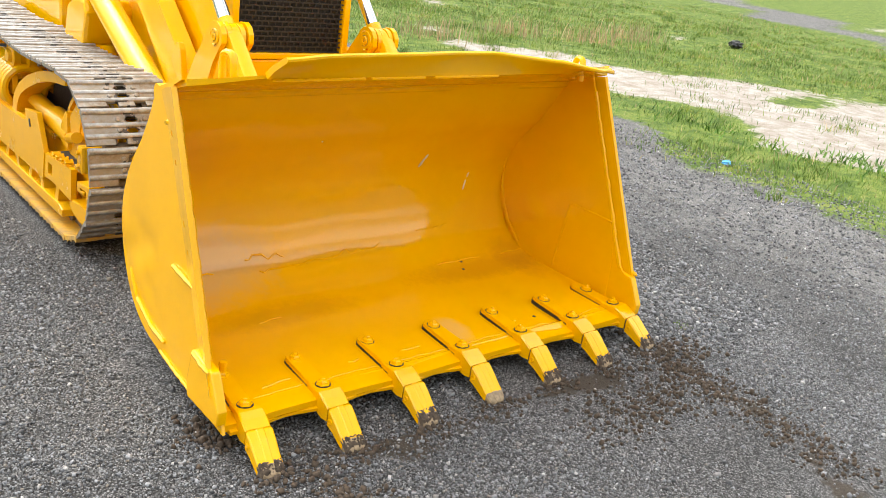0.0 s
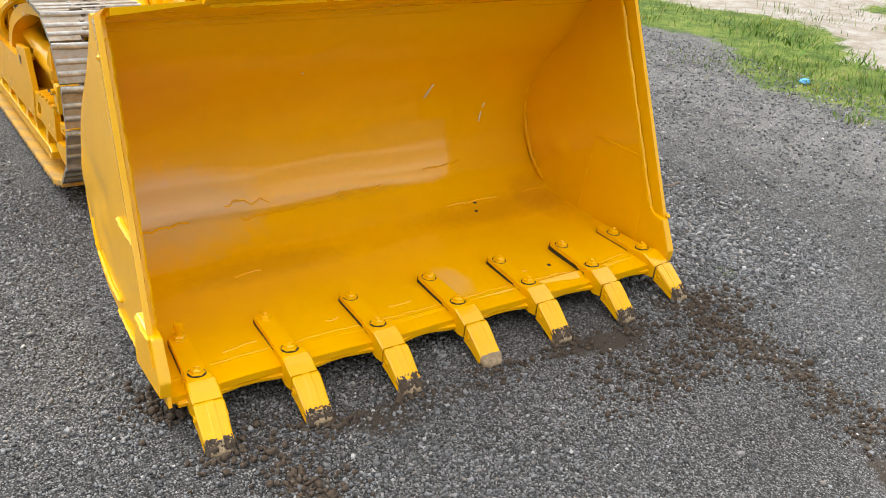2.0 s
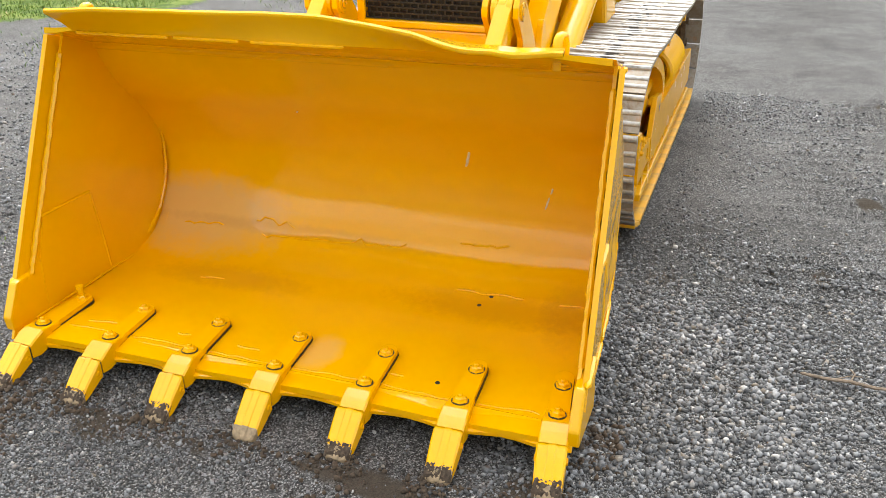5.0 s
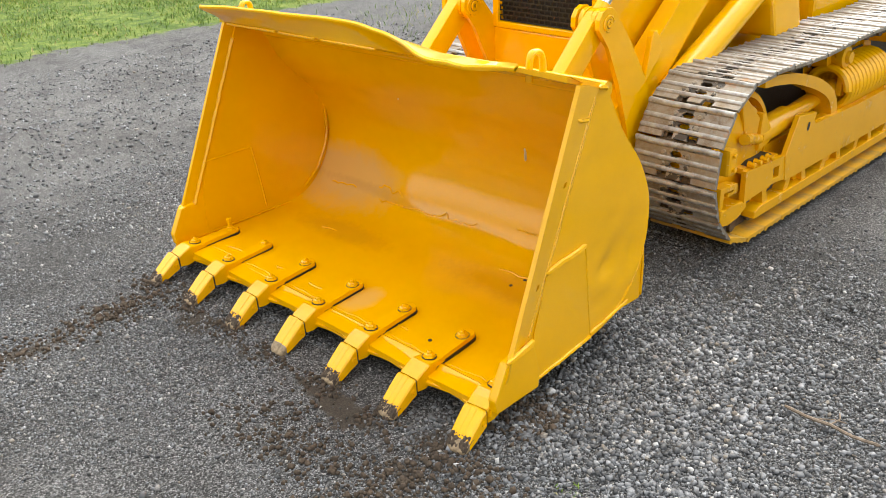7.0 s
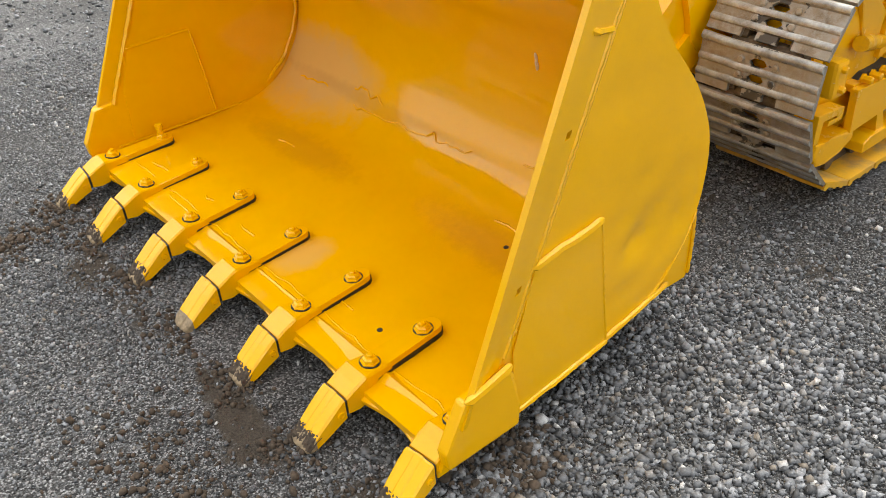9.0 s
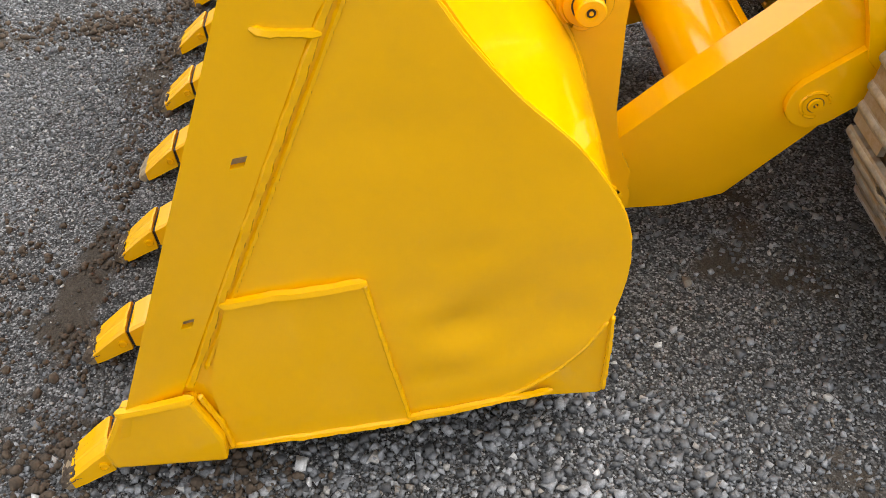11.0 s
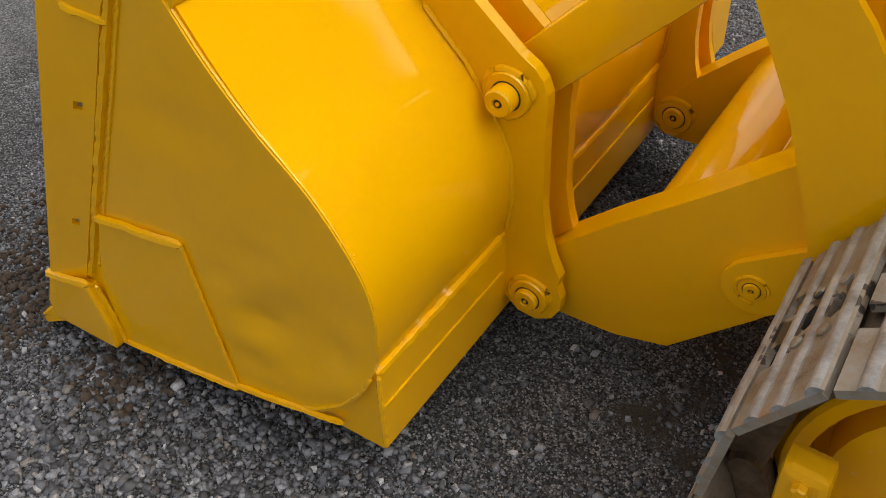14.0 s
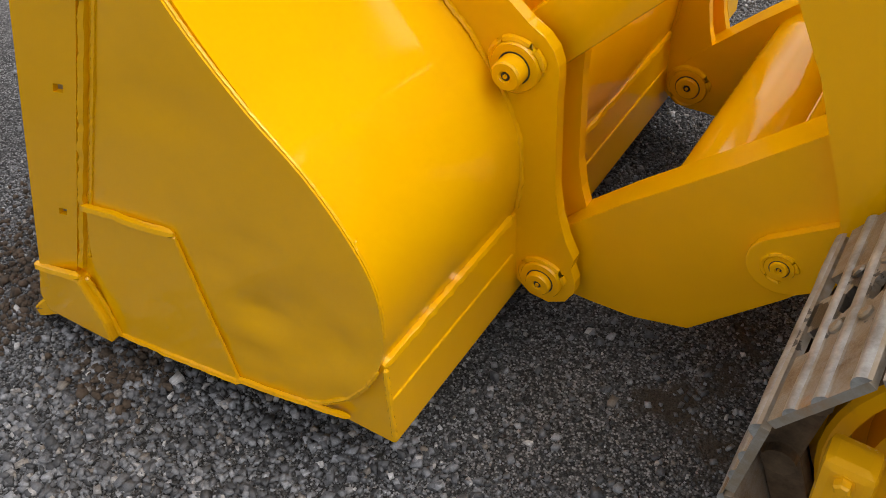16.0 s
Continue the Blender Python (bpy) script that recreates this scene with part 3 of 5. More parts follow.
def cutting_edge():
    bm = bmesh.new()
    NX = 40
    rows = []
    for i in range(NX + 1):
        u = i / NX
        x = -1.012 + 1.998 * u
        bay = ((x + 0.96) / 0.32) % 1.0
        wear = 0.022 * math.sin(math.pi * bay) ** 2 + 0.004 * noise.noise((x * 9, 0, 0))
        f = -0.060 + wear
        tilt = 0.008 * (x - 0.95)
        rows.append([bm.verts.new((x, p[0], p[1] + tilt)) for p in ((f, 0.070), (f - 0.002, 0.082), (0.022, 0.110), (0.030, 0.113), (0.05, 0.104), (0.05, 0.07))])
    for a, b in zip(rows, rows[1:]):
        for j in range(6):
            bm.faces.new((a[j], a[(j + 1) % 6], b[(j + 1) % 6], b[j]))
    bm.faces.new(rows[0])
    bm.faces.new(rows[-1])
    return part("cutting_edge", bm, yellow, bucket)


cutting_edge()

TEETH = [(-0.938, -4.0), (-0.643, -0.5), (-0.322, 0.6), (0.003, 0.6), (0.324, 0.6), (0.643, 1.2), (0.941, 6.5)]
SET_BACK = [-0.006, -0.008, 0.0, 0.004, 0.008, 0.010, 0.034]


def adapter_mesh():
    """A bolted strap that runs into the stout sloping shank over the edge."""
    bm = bmesh.new()
    n = 8
    strap = [(-0.036, -0.03), (0.036, -0.03), (0.030, 0.20)] + [(0.030 * math.cos(math.pi * i / n), 0.205 + 0.030 * math.sin(math.pi * i / n)) for i in range(1, n)] + [(-0.030, 0.20)]
    prism(bm, strap, "z", 0.1075, 0.128, 0.003)
    for v in bm.verts:
        v.co.z += 0.045 * max(0.0, v.co.y)
    secs = [(0.045, 0.036, 0.109, 0.129), (0.0, 0.040, 0.109, 0.1335), (-0.040, 0.044, 0.060, 0.139), (-0.070, 0.045, 0.055, 0.128), (-0.103, 0.044, 0.060, 0.111)]
    rows = [[bm.verts.new((sx * w, y, z)) for sx, z in ((-1, zb), (-1, zt - 0.005), (-0.88, zt), (0.88, zt), (1, zt - 0.005), (1, zb))] for y, w, zb, zt in secs]
    for a, b in zip(rows, rows[1:]):
        for k in range(6):
            bm.faces.new((a[k], a[(k + 1) % 6], b[(k + 1) % 6], b[k]))
    bm.faces.new(rows[0])
    bm.faces.new(rows[-1])
    old = set(bm.faces)
    box(bm, (-0.040, -0.122, 0.060), (0.040, -0.098, 0.103))
    # slightly larger dark plate draws the shadow gap along the strap
    line = [(u * 1.05, v * 1.006 + (0.0005 if v > 0 else 0)) for u, v in strap]
    prism(bm, line, "z", 0.100, 0.1160)
    for v in bm.verts:
        if abs(v.co.z - 0.1160) < 1e-5:
            v.co.z = 0.1085 + 0.054 * max(0.0, v.co.y)
    for f in bm.faces:
        if f not in old:
            f.material_index = 1
    return bm


def tooth_mesh():
    """A cast digging tip with a ridged top, a retaining pin and a worn bare end."""
    bm = bmesh.new()
    secs = [(-0.1115, 0.0455, 0.052, 0.113), (-0.117, 0.0455, 0.050, 0.112), (-0.143, 0.044, 0.040, 0.094), (-0.180, 0.0425, 0.022, 0.065), (-0.206, 0.042, 0.010, 0.044), (-0.222, 0.040, 0.006, 0.031), (-0.232, 0.033, 0.006, 0.021), (-0.236, 0.019, 0.008, 0.015)]
    prof = ((-1, 0, 0), (-1, 1, -0.006), (-0.88, 1, 0), (-0.30, 1, 0.0), (-0.22, 1, 0.003), (0.22, 1, 0.003), (0.30, 1, 0.0), (0.88, 1, 0), (1, 1, -0.006), (1, 0, 0))
    rows = [[bm.verts.new((sx * w, y, (zt + dz) if top else zb)) for sx, top, dz in prof] for y, w, zb, zt in secs]
    for r, (a, b) in enumerate(zip(rows, rows[1:])):
        for k in range(10):
            f = bm.faces.new((a[k], a[(k + 1) % 10], b[(k + 1) % 10], b[k]))
            f.material_index = 1 if r >= 4 else 0
    bm.faces.new(rows[0])
    bm.faces.new(rows[-1]).material_index = 1
    for v in bm.verts:
        v.co += Vector((0.0018 * noise.noise(v.co * 40), 0, 0.0018 * noise.noise(v.co * 33 + Vector((3, 1, 0)))))
    for sx in (-1, 1):
        lathe(bm, (sx * 0.0435, -0.128, 0.072), (sx, 0, 0), [(0, 0.011), (0.005, 0.011), (0.006, 0.008), (0.003, 0.007)], 10)
    return bm


def bolt_mesh(r=0.021, h=0.012):
    bm = bmesh.new()
    # thin dark disc draws the shadow round the washer
    lathe(bm, (0, 0, 0), (0, 0, 1), [(-0.004, r * 1.33), (0.0012, r * 1.33)], 16)
    for f in bm.faces:
        f.material_index = 1
    lathe(bm, (0, 0, 0), (0, 0, 1), [(-0.004, r * 1.25), (0.003, r * 1.25), (0.004, r), (h, r * 0.95), (h + 0.004, r * 0.7)], 6)
    lathe(bm, (0, 0, 0), (0, 0, 1), [(h, r * 0.42), (h + 0.010, r * 0.40), (h + 0.012, r * 0.3)], 10)
    return bm


def mud_cap(seed=1):
    rnd = random.Random(seed)
    bm = bmesh.new()
    n1, n2 = 18, 10
    rows = []
    reach = rnd.uniform(0.030, 0.052)
    for i in range(n2 + 1):
        u = i / n2
        y = -0.231 + reach * u
        zt = 0.023 + u * reach * 0.72
        row = []
        for j in range(n1 + 1):
            v = j / n1 * 2 - 1
            rag = rnd.uniform(-0.007, 0.007)
            lift = 0.001 + 0.008 * rnd.random() if 0 < i < n2 else -0.006
            row.append(bm.verts.new((v * 0.043, y + (rag * 2 if i == n2 else rag * 0.4), max(0.006, zt) + (lift if abs(v) < 0.99 else -0.010))))
        rows.append(row)
    for a, b in zip(rows, rows[1:]):
        for j in range(n1):
            bm.faces.new((a[j], a[j + 1], b[j + 1], b[j]))
    return bm


MUDDY = {0, 1, 2, 4, 5, 6}
first = {}
for k, (tx, tw) in enumerate(TEETH):
    m = pose(tx, SET_BACK[k], 0.004 + 0.008 * (tx - 0.95), 2.0, 0, tw)
    if not first:
        first["a"] = part("adapter", adapter_mesh(), yellow, bucket, mats=(grease_and_shade,))
        first["t"] = part("tooth", tooth_mesh(), yellow, bucket, mats=(bare_steel,))
        first["b"] = part("bolt", bolt_mesh(), yellow, bucket, mats=(grease_and_shade,))
        first["a"].matrix_local, first["t"].matrix_local = m, m
        first["b"].matrix_local = m @ pose(0, 0.004, 0.1355, -6)
    else:
        twin(first["a"], "adapter", m, bucket)
        twin(first["t"], "tooth", m, bucket)
        twin(first["b"], "bolt", m @ pose(0, 0.004, 0.1355, -6), bucket)
    m_back = m @ pose(0, 0.19 - SET_BACK[k], 0.1355, 2)
    twin(first["b"], "bolt", m_back, bucket)
    if k == 0:                               # a long stud stands in place of a bolt head
        bm = bmesh.new()
        lathe(bm, (0, 0, 0.010), (0, 0, 1), [(0, 0.011), (0.028, 0.011), (0.030, 0.015), (0.046, 0.014), (0.048, 0.008)], 10)
        stud_top = part("stud", bm, yellow, bucket, smooth=True)
        stud_top.matrix_local = m_back
    if k in MUDDY:
        cap = part("mud", mud_cap(seed=k + 3), mud, bucket, "dried mud on the tooth tip", smooth=True)
        cap.matrix_local = m


def along(knots, x):
    """A smooth value between (place, value) knots."""
    for (xa, a), (xb, b) in zip(knots, knots[1:]):
        if x <= xb:
            return a + (b - a) * step(xa, xb, x)
    return knots[-1][1]


LIP_Y = [(-0.795, 0.127), (-0.36, 0.178), (0.05, 0.208), (0.28, 0.185), (0.62, 0.092), (0.72, 0.115), (0.86, 0.222)]
LIP_Z = [(-0.795, 1.212), (-0.62, 1.222), (0.15, 1.231), (0.42, 1.214), (0.66, 1.188), (0.86, 1.166)]


def bucket_lip():
    """The spill guard welded along the roof's front edge; one end is beaten down flat."""
    bm = bmesh.new()
    NX = 60
    rows = []
    for i in range(NX + 1):
        u = i / NX
        x = -0.795 + 1.655 * u
        yt = along(LIP_Y, x) + 0.004 * noise.noise((x * 7, 0, 2.0))
        zt = along(LIP_Z, x) + 0.003 * noise.noise((x * 6, 4.0, 0))
        yb, zb = 0.240, lean(x, 1.160)
        end = step(0.93, 1.0, u)
        yt, zt = yt + (yb - yt) * 0.8 * end, zt + (zb + 0.008 - zt) * end
        flat = step(0.62, 0.82, u)
        ym, zm = (yb + yt) / 2 + 0.012 * (1 - flat), (zb + zt) / 2 - 0.004 + 0.010 * flat
        th = 0.015
        rows.append([bm.verts.new((x, *p)) for p in ((yb - 0.005, zb - 0.006), (yb + 0.014, zb + th * 0.7), (ym + 0.010, zm + th * 0.7), (yt + 0.010, zt + 0.004), (yt + 0.002, zt + 0.006), (yt - 0.005, zt + 0.001), (yt - 0.005, zt - 0.006), (yt - 0.001, zt - 0.011), (ym - 0.006, zm - 0.005))])
    k = 9
    for a, b in zip(rows, rows[1:]):
        for j in range(k):
            bm.faces.new((a[j], a[(j + 1) % k], b[(j + 1) % k], b[j]))
    bm.faces.new(rows[0])
    bm.faces.new(rows[-1])
    part("spill_guard", bm, yellow, bucket, smooth=True)
    for a, b in ((-0.78, -0.42), (-0.40, -0.16), (-0.12, 0.20)):
        bm = bmesh.new()
        bead(bm, [(a + (b - a) * q / 8, 0.232, lean(a + (b - a) * q / 8, 1.150)) for q in range(9)], 0.0055, 6, 0.6, int(a * 100))
        part("weld", bm, yellow, bucket, smooth=True)


bucket_lip()


def roof_bar():
    bm = bmesh.new()
    rows = []
    for i in range(21):
        u = i / 20
        x = (xl(0.55) + 0.006) * (1 - u) + (xr(0.55) - 0.006) * u
        z0 = lean(x, 1.042)
        rows.append([bm.verts.new((x, 0.578 + 0.026 * math.cos(a), z0 + 0.030 * math.sin(a))) for a in [2 * math.pi * j / 12 for j in range(12)]])
    for a, b in zip(rows, rows[1:]):
        for j in range(12):
            bm.faces.new((a[j], a[(j + 1) % 12], b[(j + 1) % 12], b[j]))
    bm.faces.new(rows[0])
    bm.faces.new(rows[-1])
    part("top_bar", bm, yellow, bucket, smooth=True)


roof_bar()


def heel():
    """The wedge-shaped stiffener along the bucket's heel."""
    bm = bmesh.new()
    prism(bm, [(0.640, 0.136), (0.876, 0.132), (0.885, 0.140), (0.885, 0.362), (0.870, 0.362), (0.84, 0.29), (0.75, 0.19)], "x", -0.955, 0.950, 0.004)
    for v in bm.verts:
        v.co.y -= 0.006
        v.co.z += 0.004 * (v.co.x - 0.95)
    part("heel_wedge", bm, yellow, bucket)


heel()


def lug(x, w):
    """A bucket hinge plate that stands on the back of the skin."""
    bm = bmesh.new()
    out = [(0.862, 0.24), (0.868, 0.345), (0.890, 0.45), (0.888, 0.55), (0.856, 0.642), (0.790, 0.746), (0.706, 0.839), (0.632, 0.940), (0.585, 1.02),
           (0.66, 1.02), (0.735, 0.95), (0.82, 0.872), (0.908, 0.791)]
    out += [(0.886 + 0.084 * math.cos(radians(a)), 0.708 + 0.085 * math.sin(radians(a))) for a in (50, 30, 10, -10)]
    out += [(0.966, 0.65), (0.966, 0.45), (0.974, 0.385), (0.991, 0.330), (1.012, 0.285)]
    out += [(0.943 + 0.075 * math.cos(radians(a)), 0.212 + 0.075 * math.sin(radians(a))) for a in (35, 10, -15, -45, -80, -115, -150)]
    prism(bm, out, "x", x - w / 2, x + w / 2, 0.002)
    return part("hinge_plate", bm, yellow, bucket)


def boss(centre, s, r, parent, name="pin_boss", out=0.030, seed=1):
    """A boss with a lumpy weld round its foot, a pin end and a grease hole."""
    bm = bmesh.new()
    c, ax = Vector(centre), Vector((s, 0, 0))
    foot = min(0.016, out * 0.55)
    lathe(bm, c, ax, [(-0.01, r), (foot - 0.004, r), (foot, r * 0.95), (foot, r * 0.40)], 28)
    lathe(bm, c, ax, [(foot - 0.003, r * 0.60), (out - 0.004, r * 0.60), (out, r * 0.53), (out, r * 0.24), (out - 0.004, r * 0.20)], 28)
    old = set(bm.faces)
    lathe(bm, c, ax, [(foot - 0.004, r * 0.66), (foot + 0.0006, r * 0.66)], 28)
    lathe(bm, c, ax, [(out - 0.012, r * 0.185), (out - 0.0036, r * 0.185)], 14)
    for f in bm.faces:
        if f not in old:
            f.material_index = 1
    lathe(bm, c, ax, [(out - 0.010, r * 0.10), (out - 0.0005, r * 0.085)], 10)
    bead(bm, [c + Vector((s * 0.004, (r + 0.003) * math.cos(a), (r + 0.003) * math.sin(a))) for a in [2 * math.pi * i / 24 for i in range(20)]], r * 0.16, 6, 0.5, seed)
    return part(name, bm, yellow, parent, smooth=True, mats=(grease_and_shade,))


PIN_U, PIN_D, PIN_T, PIN_TOP = (0.888, 0.708), (0.943, 0.209), (1.394, 0.415), (1.290, 1.085)
for s in (1, -1):
    lug(s * 0.470, 0.028)
    lug(s * 0.366, 0.028)
    boss((s * 0.484, *PIN_U), s, 0.049, bucket, out=0.050)
    boss((s * 0.484, *PIN_D), s, 0.047, bucket, out=0.030)
    boss((s * 0.352, *PIN_U), -s, 0.052, bucket, out=0.020)
    boss((s * 0.352, *PIN_D), -s, 0.052, bucket, out=0.020)


def lifting_eye(x, y, z, w, turn):
    """A bent-rod eye welded on the roof."""
    bm = bmesh.new()
    pts = smooth_line([(-w, -0.04, 0), (-w, 0.02, 0), (-w * 0.6, 0.052, 0), (w * 0.5, 0.052, 0), (w, 0.02, 0), (w, -0.04, 0)], 5)
    rings = []
    for i, p in enumerate(pts):
        t = (pts[min(i + 1, len(pts) - 1)] - pts[max(i - 1, 0)]).normalized()
        nrm = Vector((-t.y, t.x, 0))
        rings.append([bm.verts.new((p.x + nrm.x * 0.010 * math.sin(a), 0.015 * math.cos(a), p.y + nrm.y * 0.010 * math.sin(a))) for a in [2 * math.pi * j / 12 for j in range(12)]])
    for a, b in zip(rings, rings[1:]):
        for j in range(12):
            bm.faces.new((a[j], a[(j + 1) % 12], b[(j + 1) % 12], b[j]))
    bm.faces.new(rings[0])
    bm.faces.new(rings[-1])
    ob = part("lifting_eye", bm, yellow, bucket, smooth=True)
    ob.matrix_local = pose(x, y, z, 0, 0, turn)


lifting_eye(0.820, 0.385, 1.130, 0.028, 80)
lifting_eye(-0.855, 0.385, 1.130, 0.030, -80)


# linkage
def lift_arm(s):
    bm = bmesh.new()
    out = [(0.943 + 0.068 * math.cos(radians(a)), 0.209 + 0.068 * math.sin(radians(a))) for a in (110, 150, 190, 230, 270)]
    out += [(1.03, 0.138), (1.125, 0.141), (1.13, 0.136), (1.248, 0.162), (1.41, 0.325), (1.70, 0.66), (2.10, 1.02), (2.75, 1.52), (2.65, 1.66), (1.95, 1.14), (1.62, 0.875), (1.46, 0.735), (1.29, 0.590), (1.09, 0.430), (0.975, 0.330)]
    prism(bm, out, "x", s * 0.350, s * 0.436, 0.026)
    return part("lift_arm", bm, yellow, loader, smooth=True)


def arm_strap(s, arm):
    bm = bmesh.new()
    prism(bm, capsule(PIN_T, (1.75, 0.66), 0.062, 10), "x", s * 0.437, s * 0.456, 0.004)
    part("strap", bm, yellow, arm)
    boss((s * 0.452, *PIN_T), s, 0.028, arm, "pin", 0.012)
    bm = bmesh.new()
    prism(bm, [(1.58, 0.76), (1.625, 0.97), (1.64, 0.995), (1.665, 0.995), (1.72, 0.90)], "x", s * 0.434, s * 0.463, 0.005)
    part("gusset", bm, yellow, arm)


for s in (1, -1):
    arm_strap(s, lift_arm(s))

bm = bmesh.new()
lathe(bm, (-0.352, 1.232, 0.385), (1, 0, 0), [(0, 0.103), (0.704, 0.103)], 40)
part("cross_tube", bm, yellow, loader, smooth=True)
bm = bmesh.new()
prism(bm, [(1.285, 0.25), (1.312, 0.25), (1.340, 0.44), (1.313, 0.45)], "x", -0.352, 0.352, 0.004)
part("cross_plate", bm, yellow, loader)


def tilt_link(s):
    """The bar from the bucket's upper pin to the lever's head."""
    bm = bmesh.new()
    prism(bm, capsule(PIN_U, PIN_TOP, 0.056, 8), "x", s * 0.362, s * 0.430, 0.020)
    return part("tilt_link", bm, yellow, loader, smooth=True)


def tilt_lever(s):
    bm = bmesh.new()
    out = [(PIN_TOP[0] + 0.068 * math.cos(radians(q)), PIN_TOP[1] + 0.068 * math.sin(radians(q))) for q in (10, 40, 70, 100, 130, 160, 195)]
    out += [(1.30, 0.98), (1.385, 0.80), (1.455, 0.60), (1.475, 0.52), (1.52, 0.47), (1.60, 0.50), (1.66, 0.60), (1.60, 0.78), (1.47, 0.97)]
    for x in (0.4375, 0.312):
        prism(bm, out, "x", s * x, s * (x + 0.024), 0.003)
    ob = part("tilt_lever", bm, yellow, loader)
    boss((s * 0.460, *PIN_TOP), s, 0.030, ob, "pin", 0.010)
    boss((s * 0.314, *PIN_TOP), -s, 0.040, ob, "pin", 0.014)
    # clevis ears of the link's head
    bm = bmesh.new()
    for x in (0.345, 0.408):
        prism(bm, [(PIN_TOP[0] + 0.062 * math.cos(radians(q)), PIN_TOP[1] + 0.062 * math.sin(radians(q))) for q in range(0, 360, 18)], "x", s * x, s * (x + 0.024), 0.004)
    part("clevis", bm, yellow, ob)
    return ob


def tilt_cylinder(s):
    top = Vector((s * 0.388, 1.95, 1.80))
    low = Vector((s * 0.388, *PIN_TOP))
    d = (top - low).normalized()
    bm = bmesh.new()
    tube(bm, low + d * 0.50, top, 0.060)
    lathe(bm, low + d * 0.47, d, [(0, 0.045), (0.0, 0.066), (0.05, 0.066), (0.05, 0.05)], 24)
    ob = part("tilt_cylinder", bm, yellow, loader, smooth=True)
    bm = bmesh.new()
    tube(bm, low + d * 0.05, low + d * 0.52, 0.029)
    part("rod", bm, chrome, ob, "polished chrome rod", smooth=True)
    bm = bmesh.new()
    lathe(bm, low - Vector((0.019, 0, 0)), (1, 0, 0), [(0, 0.050), (0.005, 0.058), (0.033, 0.058), (0.038, 0.050)], 24)
    tube(bm, low, low + d * 0.085, 0.04, 0.036)
    part("rod_eye", bm, yellow, ob, smooth=True)


def lift_cylinder(s):
    bm = bmesh.new()
    tube(bm, (s * 0.485, 1.76, 0.690), (s * 0.485, 3.10, 1.340), 0.068)
    part("lift_cylinder", bm, yellow, loader, smooth=True)


for s in (1, -1):
    tilt_link(s)
    tilt_lever(s)
    tilt_cylinder(s)
    lift_cylinder(s)


# engine front
def hood():
    bm = bmesh.new()
    box(bm, (-0.315, 1.47, 0.45), (0.305, 3.2, 1.75), 0.02)
    ob = part("engine_cover", bm, yellow, loader)
    bm = bmesh.new()
    x0, x1, z0, z1, y0 = -0.315, 0.305, 0.965, 1.72, 1.425
    for lo, hi in (((x0, y0, z0), (x0 + 0.034, 1.47, z1)), ((x1 - 0.034, y0, z0), (x1, 1.47, z1)), ((x0 + 0.034, y0, z0), (x1 - 0.034, 1.47, z0 + 0.030)), ((x0 + 0.034, y0, z1 - 0.03), (x1 - 0.034, 1.47, z1))):
        box(bm, lo, hi, 0.006)
    part("grille_frame", bm, yellow, ob)
    bm = bmesh.new()
    box(bm, (x0, 1.432, 0.60), (x1, 1.47, 0.963), 0.008)
    part("lower_panel", bm, yellow, ob)
    bm = bmesh.new()
    box(bm, (x0 + 0.035, 1.462, z0 + 0.03), (x1 - 0.035, 1.469, z1 - 0.03))
    part("radiator", bm, dark_core, ob)
    # punched screen with staggered slots
    bm = bmesh.new()
    pw, ph, gx, gz = 0.0345, 0.0225, 0.0062, 0.0062
    y, k, z = 1.440, 0, z0 + 0.036
    while z < z1 - 0.05:
        box(bm, (x0 + 0.034, y, z - gz / 2), (x1 - 0.034, y + 0.004, z + gz / 2))
        x = x0 + 0.036 + (pw / 2 if k % 2 else 0)
        while x < x1 - 0.036:
            box(bm, (x - gx / 2, y + 0.0005, z + gz / 2), (x + gx / 2, y + 0.0035, z + ph - gz / 2))
            x += pw
        z += ph
        k += 1
    part("grille", bm, black_mesh, ob, "black punched steel grille screen")


hood()


# crawler tracks
IDLER, SPROCKET, RAD, PITCH = (1.853, 0.428), (4.05, 0.430), 0.378, 0.1725
X_IN, X_OUT = 0.500, 0.922


